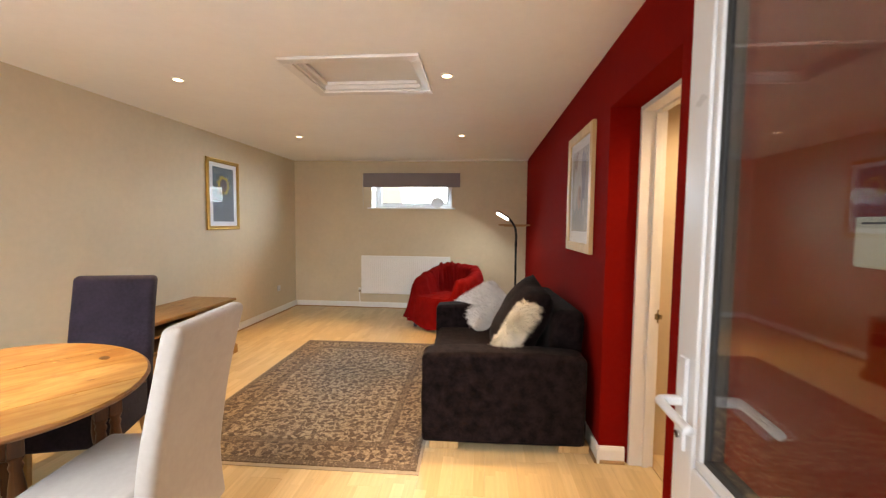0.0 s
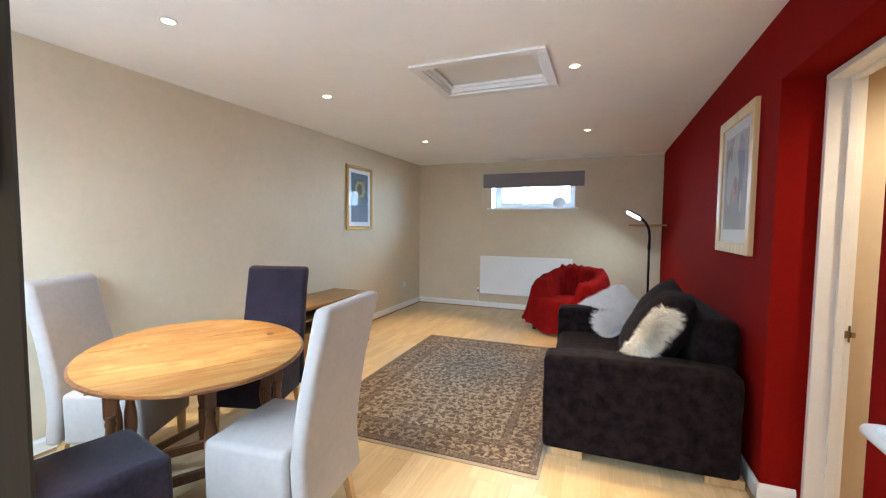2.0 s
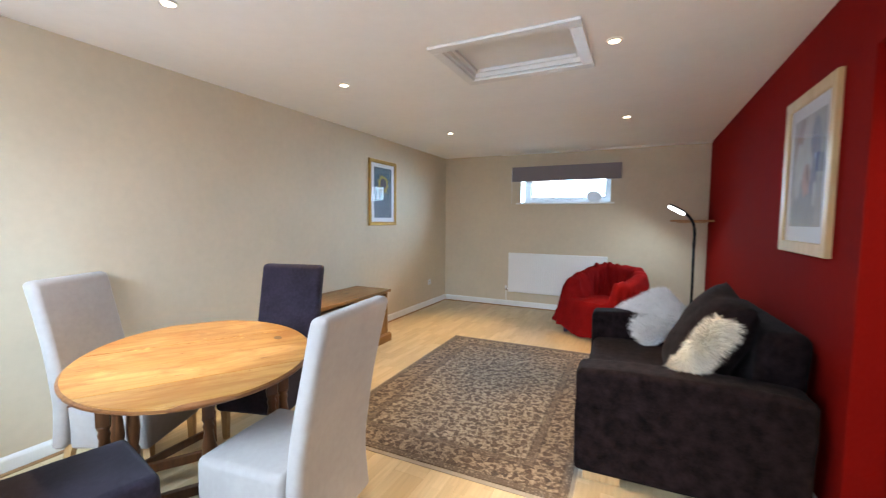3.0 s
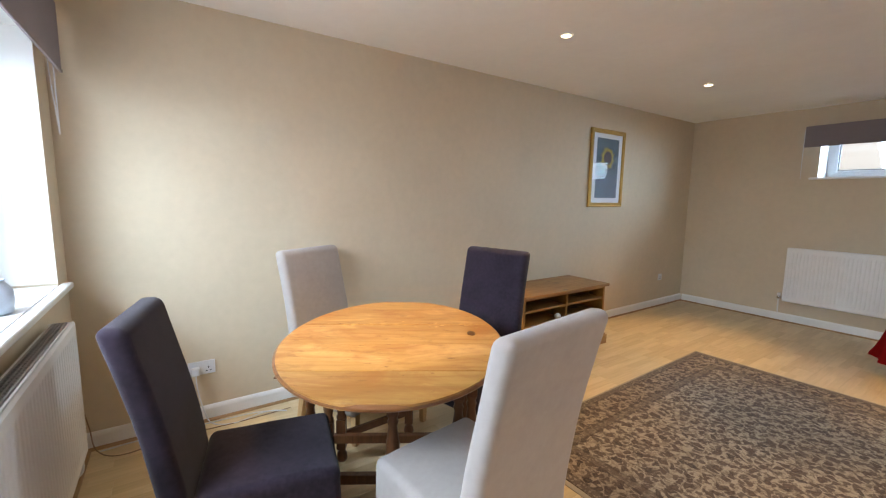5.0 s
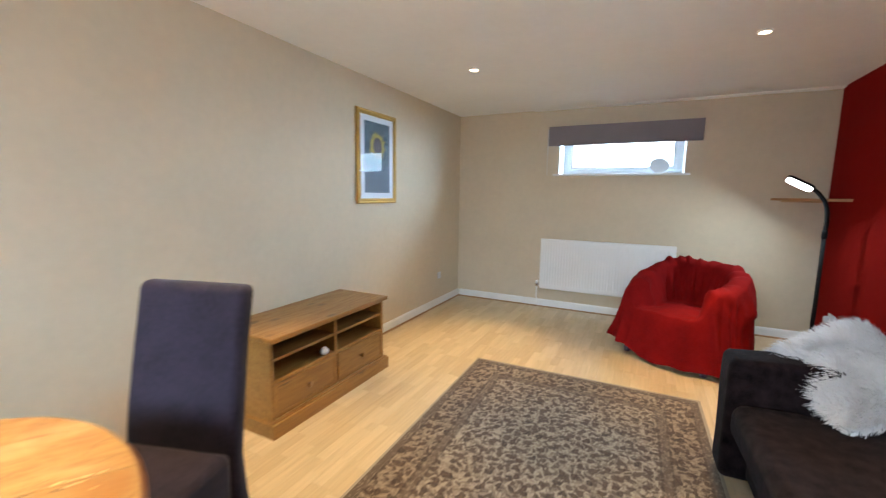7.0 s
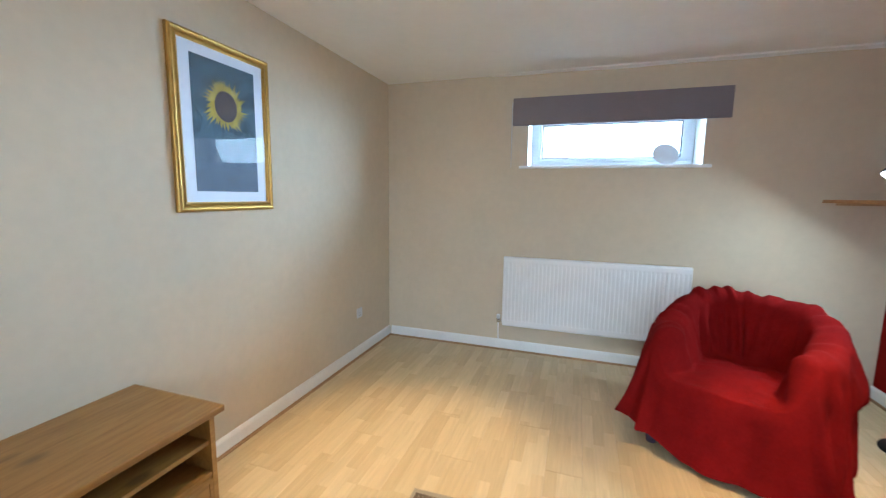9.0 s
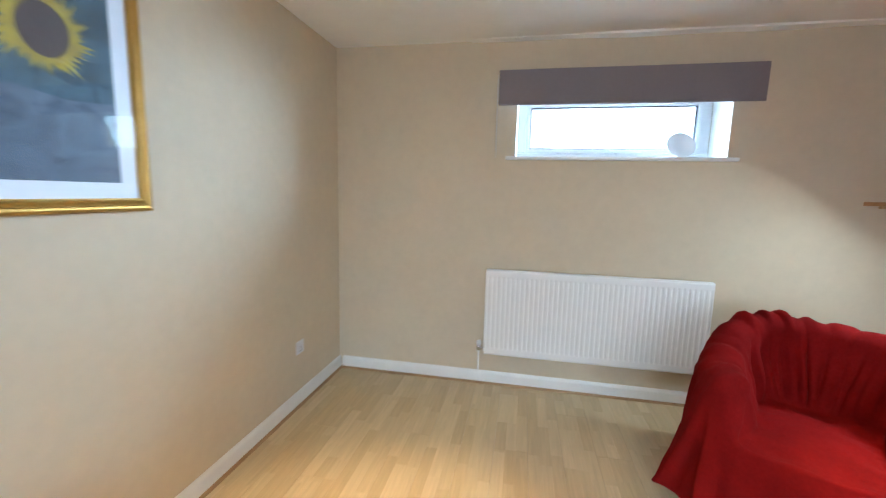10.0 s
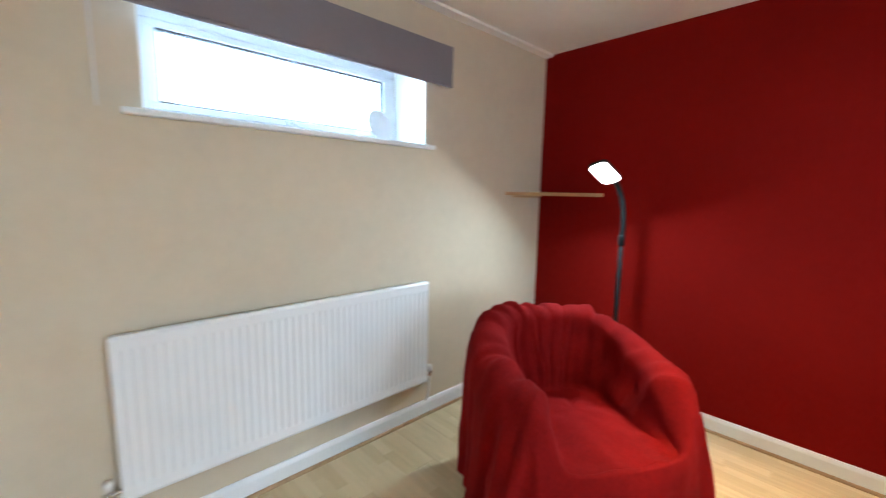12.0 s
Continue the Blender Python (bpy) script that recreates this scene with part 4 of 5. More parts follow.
shelf = empty("corner_shelf", label="small plain pine shelf in the corner behind the lamp", category="shelf")
bm = bmesh.new()
out = [(0.518, NORTH - 0.001), (0.575, NORTH - 0.055), (0.64, NORTH - 0.12), (0.80, 7.05), (0.875, 7.01), (EAST - 0.001, 7.0), (EAST - 0.001, NORTH - 0.001)]
lo = [bm.verts.new((x, y, 1.428)) for x, y in out]
hi = [bm.verts.new((x, y, 1.452)) for x, y in out]
bm.faces.new(list(reversed(lo)))
bm.faces.new(hi)
for i in range(len(out)):
    bm.faces.new((lo[i], lo[(i + 1) % len(out)], hi[(i + 1) % len(out)], hi[i]))
bmesh.ops.recalc_face_normals(bm, faces=bm.faces)
part("board", bm, wood("shelf_pine", (0.45, 0.23, 0.09), (0.32, 0.15, 0.05), 0, 0.5, knots=False), shelf)
part("batten", box(0.60, NORTH - 0.018, 1.412, EAST - 0.02, NORTH - 0.001, 1.4275), PALEWOOD, shelf)


# ---- pictures ----
def picture(label, w, h, bar, depth, m, wood_mat, mount, art, mould):
    """A framed picture hung on a wall: local x across, z up, front towards -y, back at y = 0."""
    p = empty("framed_picture", m, label=label, category="picture")
    prof = mould
    b = bmesh.new()
    loops = []
    for d, y in prof:
        loops.append([b.verts.new(c) for c in ((-w / 2 + d, -y, -h / 2 + d), (w / 2 - d, -y, -h / 2 + d), (w / 2 - d, -y, h / 2 - d), (-w / 2 + d, -y, h / 2 - d))])
    for a, c in zip(loops, loops[1:]):
        for i in range(4):
            b.faces.new((a[i], a[(i + 1) % 4], c[(i + 1) % 4], c[i]))
    bmesh.ops.recalc_face_normals(b, faces=b.faces)
    part("frame", b, wood_mat, p)
    iw, ih = w / 2 - bar, h / 2 - bar
    part("mount", box(-iw - 0.004, -0.010, -ih - 0.004, iw + 0.004, -0.006, ih + 0.004), PAPER, p, "white card mount")
    g = part("glass", box(-iw - 0.004, -0.017, -ih - 0.004, iw + 0.004, -0.0155, ih + 0.004), PICGLASS, p, "clear picture glass")
    g.visible_shadow = False
    part("backing", box(-w / 2 + 0.012, -0.0055, -h / 2 + 0.012, w / 2 - 0.012, -0.0005, h / 2 - 0.012), PAPER, p)
    art(p, iw - mount[0], ih - mount[1], mount[2])
    return p


def flat(points, y, material, name, parent, label=""):
    b = bmesh.new()
    f = b.faces.new([b.verts.new((x, y, z)) for x, z in points])
    b.normal_update()
    if f.normal.y > 0:
        f.normal_flip()
    return part(name, b, material, parent, label)


def sunflower(p, aw, ah, dz):
    pr = part("print", box(-aw, -0.0112, -ah + dz, aw, -0.0102, ah + dz), NIGHTBLUE, p, "blue green painted print of a sunflower")
    flat([(-aw + 0.002, -ah + dz + 0.002), (aw - 0.002, -ah + dz + 0.002), (aw - 0.002, -0.06), (0.05, -0.075), (-0.08, -0.06), (-aw + 0.002, -0.07)], -0.0114, GREYBLUE, "water", pr)
    rng = random.Random(4)
    cx, cz = 0.0, 0.115
    b = bmesh.new()
    for k in range(46):
        a = 2 * math.pi * k / 46 + rng.uniform(-0.05, 0.05)
        r0, r1, wd = 0.062, rng.uniform(0.112, 0.155), rng.uniform(0.075, 0.12)
        q = [(r0, -wd), (r0 + 0.025, -wd * 1.2), (r1, 0.10), (r0 + 0.02, wd * 1.1), (r0, wd)]
        y = -0.0117 - 0.00002 * k
        f = b.faces.new([b.verts.new((cx + r * math.cos(a + d), y, cz + r * math.sin(a + d))) for r, d in q])
    b.normal_update()
    for f in b.faces:
        if f.normal.y > 0:
            f.normal_flip()
    part("petals", b, PETAL, pr)
    flat([(cx + 0.072 * math.cos(2 * math.pi * k / 30), cz + 0.078 * math.sin(2 * math.pi * k / 30)) for k in range(30)], -0.0130, SEEDS, "seed_head", pr)


def abstract(p, aw, ah, dz):
    pr = part("print", box(-aw, -0.0112, -ah + dz, aw, -0.0102, ah + dz), WASH[0], p, "soft abstract print in greys, coral and blue")
    rng = random.Random(9)
    blobs = ((-0.11, 0.17, 0.09, 0.13, 1), (0.0, 0.20, 0.07, 0.14, 2), (0.11, 0.14, 0.06, 0.17, 4), (-0.02, 0.05, 0.10, 0.13, 2), (-0.13, 0.02, 0.05, 0.14, 2), (0.0, -0.06, 0.065, 0.085, 3), (0.11, -0.03, 0.05, 0.12, 4),
             (-0.10, -0.20, 0.08, 0.13, 5), (0.05, -0.22, 0.10, 0.11, 5), (-0.13, -0.09, 0.04, 0.06, 2), (0.02, -0.02, 0.03, 0.05, 1), (0.13, -0.13, 0.025, 0.06, 2))
    for i, (x, z, rx, rz, k) in enumerate(blobs):
        pts = []
        for j in range(22):
            a = 2 * math.pi * j / 22
            q = 1 + 0.16 * math.sin(2 * a + i) + 0.08 * rng.uniform(-1, 1)
            pts.append((max(-aw + 0.003, min(aw - 0.003, x + rx * q * math.cos(a))), max(-ah + dz + 0.003, min(ah + dz - 0.003, z + dz + rz * q * math.sin(a)))))
        flat(pts, -0.0114 - 0.0001 * i, WASH[k], "colour_patch", pr)


picture("gilt framed sunflower print with a white mount on the cream wall", 0.622, 0.857, 0.048, 0.03, at(WEST, 5.577, 1.776, 90), GOLD, (0.062, 0.052, 0.002), sunflower,
        ((0.0, 0.0), (0.0, 0.016), (0.004, 0.023), (0.012, 0.027), (0.020, 0.025), (0.024, 0.020), (0.029, 0.021), (0.036, 0.024), (0.041, 0.021), (0.043, 0.016), (0.048, 0.0145), (0.048, 0.008)))
picture("abstract print in a broad pale wood frame on the red wall", 0.72, 0.89, 0.066, 0.028, at(EAST, 3.95, 1.70, -90), FRAMEWOOD, (0.060, 0.075, 0.008), abstract,
        ((0.0, 0.0), (0.0, 0.024), (0.003, 0.027), (0.060, 0.025), (0.064, 0.021), (0.066, 0.014), (0.066, 0.008)))


# ---- rug ----
rug = empty("rug", at(-0.985, 4.295, 0.0, 1.2), label="beige and brown leaf-patterned wool rug on the laminate", category="rug")
bm = bmesh.new()
nx, ny = 34, 50
g = [[bm.verts.new((-0.825 + 1.65 * i / nx, -1.235 + 2.47 * j / ny, 0.010 + 0.0022 * noise.noise(Vector((i * 0.23, j * 0.19, 4))))) for j in range(ny + 1)] for i in range(nx + 1)]
for i in range(nx):
    for j in range(ny):
        bm.faces.new((g[i][j], g[i + 1][j], g[i + 1][j + 1], g[i][j + 1]))
rim = [e for e in bm.edges if e.is_boundary]
ex = bmesh.ops.extrude_edge_only(bm, edges=rim)["geom"]
for v in ex:
    if isinstance(v, bmesh.types.BMVert):
        v.co.z = 0.001
part("woven_field", bm, RUG, rug)
for s in (-1, 1):
    y0, y1 = sorted((s * 1.236, s * 1.268))
    part("end_band", box(-0.845, y0, 0.0008, 0.845, y1, 0.005, 0.001, 1), RUGEDGE, rug, "plain undyed cotton edge")
    x0, x1 = sorted((s * 0.826, s * 0.845))
    part("side_band", box(x0, -1.2355, 0.0008, x1, 1.2355, 0.005, 0.001, 1), RUGEDGE, rug, "plain undyed cotton edge")


# ---- dining table ----
TC = at(-1.81, 2.31, 0.0, -32.0)
table = empty("gateleg_table", TC, label="oval pine gateleg table with dark turned legs", category="table")
A_ACROSS, A_ALONG, TZ = 0.655, 0.52, 0.76


def slab_of_oval(x0, x1, z0, z1, gap=0.0004):
    """The stretch x0 to x1 of the oval top, with a moulded rim."""
    b = bmesh.new()
    n = 16
    rows = []
    for k in range(n + 1):
        x = x0 + gap + (x1 - x0 - 2 * gap) * k / n
        x = max(-A_ACROSS + 1e-4, min(A_ACROSS - 1e-4, x))
        y = A_ALONG * math.sqrt(max(0.0, 1 - (x / A_ACROSS) ** 2))
        rows.append((x, y))
    top = [(x, y * 0.975) for x, y in rows]
    outline = [(x, -y) for x, y in top] + [(x, y) for x, y in reversed(top)]
    lo = [b.verts.new((x, y, z0)) for x, y in outline]
    hi = [b.verts.new((x, y, z1)) for x, y in outline]
    b.faces.new(hi)
    b.faces.new(list(reversed(lo)))
    for i in range(len(outline)):
        b.faces.new((lo[i], lo[(i + 1) % len(outline)], hi[(i + 1) % len(outline)], hi[i]))
    return b


cuts = (-0.6385, -0.46, -0.185, 0.10, 0.385, 0.6385)
for a, c in zip(cuts, cuts[1:]):
    a, c = a + (0.0022 if a in (-0.185, 0.385) else 0), c - (0.0022 if c in (-0.185, 0.385) else 0)
    part("board", slab_of_oval(a, c, TZ - 0.022, TZ), TOPWOOD, table, "honey-coloured pine board")
b = bmesh.new()
n = 96
prof = ((0.974, TZ - 0.022), (0.974, TZ - 0.0005), (0.982, TZ - 0.0015), (0.990, TZ - 0.006), (1.0, TZ - 0.010), (1.0, TZ - 0.018), (0.992, TZ - 0.024), (0.978, TZ - 0.025))
rings = [[b.verts.new((A_ACROSS * f * math.cos(2 * math.pi * i / n), A_ALONG * f * math.sin(2 * math.pi * i / n), z)) for i in range(n)] for f, z in prof]
for k in range(len(rings)):
    a, c = rings[k], rings[(k + 1) % len(rings)]
    for i in range(n):
        b.faces.new((a[i], a[(i + 1) % n], c[(i + 1) % n], c[i]))
bmesh.ops.recalc_face_normals(b, faces=b.faces)
part("moulded_rim", b, wood("worn_rim", (0.25, 0.095, 0.028), (0.13, 0.042, 0.013), 1, 0.3, 9, False, 0.2), table, "darker worn moulded rim")
for x in (-0.185, 0.385):
    part("leaf_joint", box(x - 0.012, -0.42, TZ - 0.026, x + 0.012, 0.42, TZ - 0.0225), DARKWOOD, table)
rng = random.Random(21)
for name, tone, count in (("worn_chips", (0.66, 0.42, 0.17), 46), ("dark_scratches", (0.16, 0.06, 0.018), 40)):
    b = bmesh.new()
    for k in range(count):
        near = k % 4 != 3
        x, y = (-0.185 + rng.choice((-1, 1)) * rng.uniform(0.005, 0.016 if near else 0.05), rng.uniform(-0.40, 0.42))
        if name == "dark_scratches" and k % 3 == 0:
            x, y = rng.uniform(-0.4, 0.5), rng.uniform(-0.28, 0.30)
        wx, wy = rng.uniform(0.0015, 0.0042), rng.uniform(0.006, 0.020)
        q = [(x + wx * math.cos(a) * rng.uniform(0.6, 1.2), y + wy * math.sin(a) * rng.uniform(0.7, 1.2)) for a in (0, 1.05, 2.1, 3.14, 4.2, 5.24)]
        b.faces.new([b.verts.new((px, py, TZ + 0.0006)) for px, py in q])
    part(name, b, surface(name, tone, 0.5, 0.25, 40, 0.2), table, kind="stuff")
part("knot", lathe(((0.034, 0.0), (0.034, 0.0008)), 18, centre=(-0.05, 0.375, TZ + 0.0002), squash=0.6), surface("dark_knot", (0.10, 0.04, 0.012), 0.35, 0.4, 60), table, "dark knot in the wood")

LEG = ((0.024, 0.0), (0.030, 0.015), (0.026, 0.04), (0.018, 0.055), (0.020, 0.062))
TURN_MID = ((0.019, 0.235), (0.026, 0.245), (0.026, 0.255), (0.019, 0.265), (0.027, 0.31), (0.031, 0.36), (0.027, 0.42), (0.018, 0.485), (0.024, 0.505), (0.018, 0.52), (0.026, 0.535), (0.026, 0.545))


def turned_leg(x, y, top=TZ - 0.03):
    lg = part("leg", lathe(LEG + ((0.024, 0.07),), 16, centre=(x, y, 0.0)), DARKWOOD, table, smooth=True)
    part("lower_block", box(x - 0.024, y - 0.024, 0.07, x + 0.024, y + 0.024, 0.235, 0.002), DARKWOOD, lg)
    part("turning", lathe(TURN_MID, 16, centre=(x, y, 0.0)), DARKWOOD, lg, smooth=True)
    part("upper_block", box(x - 0.024, y - 0.024, 0.545, x + 0.024, y + 0.024, top, 0.002), DARKWOOD, lg)


FW, FL = 0.155, 0.36
for sx in (-1, 1):
    for sy in (-1, 1):
        turned_leg(sx * FW, sy * FL)
for sx in (-1, 1):
    part("rail", box(sx * FW - 0.011, -FL + 0.024, 0.61, sx * FW + 0.011, FL - 0.024, TZ - 0.03, 0.002), DARKWOOD, table)
    part("stretcher", box(sx * FW - 0.016, -FL + 0.024, 0.12, sx * FW + 0.016, FL - 0.024, 0.165, 0.003), DARKWOOD, table)
for sy in (-1, 1):
    part("rail", box(-FW + 0.024, sy * FL - 0.011, 0.61, FW - 0.024, sy * FL + 0.011, TZ - 0.03, 0.002), DARKWOOD, table)
    part("stretcher", box(-FW + 0.024, sy * FL - 0.016, 0.12, FW - 0.024, sy * FL + 0.016, 0.165, 0.003), DARKWOOD, table)
# swung-out gates
for sx, sy, gx, gy in ((1, 1, 0.30, 0.02), (-1, -1, -0.43, 0.05)):
    px, py = sx * FW + sx * 0.03, sy * FL - sy * 0.06
    turned_leg(gx, gy)
    turned_leg(px, py)
    d = Vector((gx - px, gy - py, 0))
    ln, ang = d.length, math.degrees(math.atan2(d.y, d.x))
    for z0, z1 in ((0.12, 0.16), (0.63, 0.70)):
        part("gate_rail", box(0.024, -0.010, z0, ln - 0.024, 0.010, z1, 0.002), DARKWOOD, table, at=at(px, py, 0, ang))


part("leaf_support", box(0.0, -0.011, 0.625, 0.40, 0.011, 0.70, 0.002), DARKWOOD, table, at=at(0.285, 0.004, 0, 209))


# ---- dining chairs ----
def dining_chair(m, cloth, label, W=0.45, BH=1.08, front=0.265):
    """A fully upholstered high-backed chair: seat towards local +y, origin on the floor under the seat."""
    c = empty("dining_chair", m, label=label, category="chair", group="chairs round the dining table")
    SH = 0.475
    bm = box(-W / 2 + 0.004, -0.165, 0.185, W / 2 - 0.004, front, SH, 0.030, 4)
    soften(bm, 3, 0.005, 6, 1.0)
    for v in bm.verts:
        if v.co.z > SH - 0.02:
            v.co.z += 0.014 * max(0.0, 1 - (v.co.x / (W / 2)) ** 2) * max(0.0, 1 - ((v.co.y - 0.05) / 0.22) ** 2)
    part("seat", bm, cloth, c, smooth="weighted")
    bm = box(-W / 2, -0.245, 0.185, W / 2, -0.168, BH, 0.030, 4)
    for z in np.linspace(0.26, 1.02, 10):
        bmesh.ops.bisect_plane(bm, geom=bm.verts[:] + bm.edges[:] + bm.faces[:], plane_co=(0, 0, float(z)), plane_no=(0, 0, 1))
    for v in bm.verts:
        t = max(0.0, (v.co.z - 0.42) / (BH - 0.42))
        v.co.y -= 0.125 * t ** 1.35
        if v.co.z < 0.42:
            v.co.y -= 0.02 * ((0.42 - v.co.z) / 0.235) ** 1.5
        v.co.x *= 1 - 0.02 * t
    soften(bm, 0, 0.004, 5, 2.0)
    part("backrest", bm, cloth, c, smooth="weighted")
    for sx in (-1, 1):
        for y, lean in ((0.228, 0.0), (-0.190, -0.045)):
            b = bmesh.new()
            lo = [b.verts.new((sx * 0.185 + dx * 0.015, y + lean + dy * 0.015, 0.0)) for dx, dy in ((-1, -1), (1, -1), (1, 1), (-1, 1))]
            hi = [b.verts.new((sx * 0.185 + dx * 0.020, y + dy * 0.020, 0.20)) for dx, dy in ((-1, -1), (1, -1), (1, 1), (-1, 1))]
            b.faces.new(hi)
            b.faces.new(list(reversed(lo)))
            for i in range(4):
                b.faces.new((lo[i], lo[(i + 1) % 4], hi[(i + 1) % 4], hi[i]))
            part("leg", b, PALEWOOD, c, "pale wooden leg")
    return c


PALE_LABEL = "pale grey suede high-backed dining chair with wooden legs"
DARK_LABEL = "dark aubergine suede high-backed dining chair with wooden legs"
pale = dining_chair(at(-1.18, 2.286, 0, 96.6), SUEDE_PALE, PALE_LABEL, 0.48, 1.088)
copy_thing(pale, at(-2.495, 2.33, 0, -64))
dining_chair(at(-1.688, 1.658, 0, -11.5), SUEDE_DARK, DARK_LABEL, 0.435, 1.045, 0.295)
dining_chair(at(-2.11, 2.995, 0, -162.5), SUEDE_DARK, DARK_LABEL, 0.485)


# ---- television unit ----
tv = empty("tv_unit", at(-2.945, 3.87, 0), label="low waxed pine television unit with open shelves and two drawers", category="tv unit")
TL, TD = 1.12, 0.455
part("top", box(-0.012, -0.02, 0.584, TD + 0.038, TL + 0.02, 0.612, 0.006, 3), PINE, tv)
for y in (0.0, TL - 0.022):
    part("side_panel", box(0.0, y, 0.0, TD, y + 0.022, 0.584, 0.001), PINE, tv)
part("divider", box(0.012, TL / 2 - 0.011, 0.10, TD - 0.006, TL / 2 + 0.011, 0.584, 0.001), PINE, tv)
# back and drawer bottoms take the darkened pine, as painted-in shade
part("back_panel", box(0.0, 0.022, 0.0, 0.011, TL - 0.022, 0.584), PINE_SHADE, tv)
for y0, y1 in ((0.022, TL / 2 - 0.011), (TL / 2 + 0.011, TL - 0.022)):
    part("shelf", box(0.011, y0, 0.452, TD - 0.012, y1, 0.470, 0.001), PINE, tv)
    part("shelf", box(0.011, y0, 0.318, TD - 0.004, y1, 0.338, 0.001), PINE, tv)
    part("cornice", box(TD - 0.020, y0, 0.562, TD - 0.002, y1, 0.583, 0.002), PINE, tv)
    dr = part("drawer", box(TD - 0.022, y0 + 0.003, 0.1035, TD - 0.002, y1 - 0.003, 0.314, 0.003), PINE, tv)
    b = box(TD - 0.002, y0 + 0.003, 0.1035, TD + 0.003, y1 - 0.003, 0.128, 0.001)
    box(TD - 0.002, y0 + 0.003, 0.298, TD + 0.003, y1 - 0.003, 0.314, 0.001, bm=b)
    box(TD - 0.002, y0 + 0.003, 0.128, TD + 0.003, y0 + 0.019, 0.298, 0.001, bm=b)
    box(TD - 0.002, y1 - 0.019, 0.128, TD + 0.003, y1 - 0.003, 0.298, 0.001, bm=b)
    part("drawer_edge", b, PINE, dr)
    bm = lathe(((0.008, 0.0), (0.010, 0.010), (0.019, 0.018), (0.020, 0.026), (0.012, 0.031)), 18)
    bmesh.ops.transform(bm, matrix=pose(TD - 0.003, (y0 + y1) / 2, 0.213, 0, 90, 0), verts=bm.verts)
    part("knob", bm, PINE, dr, "turned pine knob", smooth=True)
    part("drawer_bottom", box(0.011, y0, 0.100, TD - 0.022, y1, 0.110), PINE_SHADE, tv)
b = box(TD, -0.026, 0.0, TD + 0.036, TL + 0.026, 0.088, 0.002)
part("plinth", b, PINE, tv)
part("plinth_moulding", box(TD - 0.001, -0.020, 0.0885, TD + 0.024, TL + 0.020, 0.101, 0.004), PINE, tv)
for y0, y1 in ((-0.026, -0.0005), (TL + 0.0005, TL + 0.026)):
    part("plinth", box(0.0, y0, 0.0, TD - 0.0005, y1, 0.088, 0.002), PINE, tv)
pot = lathe(((0.018, 0.0), (0.034, 0.008), (0.042, 0.028), (0.040, 0.046), (0.028, 0.060), (0.020, 0.064), (0.020, 0.070), (0.014, 0.070), (0.014, 0.05)), 22)
part("ornament", pot, PORCELAIN, label="small round white pot on the open shelf", category="ornament", smooth=True, at=at(-2.525, 4.345, 0.3385) @ Matrix.Scale(0.72, 4))


# ---- sofa ----
sofa = empty("sofa", at(0.430, 4.09, 0, 2.2), label="two-seat blackish brown velour sofa with loose back cushions", category="sofa")
HL = 0.765
bm = box(-0.49, -HL + 0.10, 0.075, 0.47, HL - 0.10, 0.30, 0.02, 3)
part("base", soften(bm, 2, 0.003, 6), VELVET, sofa, smooth="weighted")
for s in (-1, 1):
    y0, y1 = sorted((s * HL, s * (HL - 0.21)))
    bm = box(-0.60, y0, 0.052, 0.442, y1, 0.666 + 0.020 * s, 0.034, 4)
    soften(bm, 3, 0.006, 5, s)
    for v in bm.verts:
        if v.co.z > 0.60:
            v.co.z -= 0.03 * max(0.0, (v.co.x - 0.1) / 0.37) ** 2 + 0.025 * max(0.0, (-0.44 - v.co.x) / 0.16) ** 2
    part("arm", bm, VELVET, sofa, smooth="weighted")
bm = box(0.24, -HL + 0.205, 0.25, 0.468, HL - 0.205, 0.875, 0.07, 4)
soften(bm, 2, 0.008, 5, 3)
for v in bm.verts:
    v.co.x += 0.05 * (v.co.z - 0.5)
part("back_frame", bm, VELVET, sofa, smooth="weighted")
bm = box(-0.585, -HL + 0.215, 0.295, 0.26, HL - 0.215, 0.475, 0.06, 5)
part("seat_cushion", soften(bm, 3, 0.012, 4, 7), VELVET, sofa, smooth="weighted")
part("back_cushion", cushion(0.55, 0.66, 0.30, seed=2), VELVET, sofa, smooth=True, at=Matrix.Translation((0.085, -0.205, 0.718)) @ pose(0, 0, 0, 0, 0, 98) @ pose(0, 0, 0, 26, 0, 0) @ pose(0, 0, 0, 0, -10, 0))
part("back_cushion", cushion(0.56, 0.56, 0.24, seed=5), VELVET, sofa, smooth=True, at=Matrix.Translation((0.17, 0.30, 0.655)) @ pose(0, 0, 0, 0, 0, 88) @ pose(0, 0, 0, 20, 0, 0))
for sx in (-0.455, 0.375):
    for sy in (-HL + 0.07, HL - 0.07):
        part("foot", box(sx - 0.095, sy - 0.035, 0.0, sx + 0.095, sy + 0.035, 0.0515, 0.003), PALEWOOD, sofa, "pale wooden block foot")


def fur_pillow(label, m, w, h, t, mat, count, length, seed, lay):
    p = empty("fur_cushion", m, label=label, category="cushion")
    base = cushion(w, h, t, 16, seed=seed)
    base.normal_update()
    hair = fur(base, count, length, 0.0052, seed, lay)
    part("cover", base, mat, p, smooth=True)
    part("shag", hair, mat, p, kind="stuff")
    return p


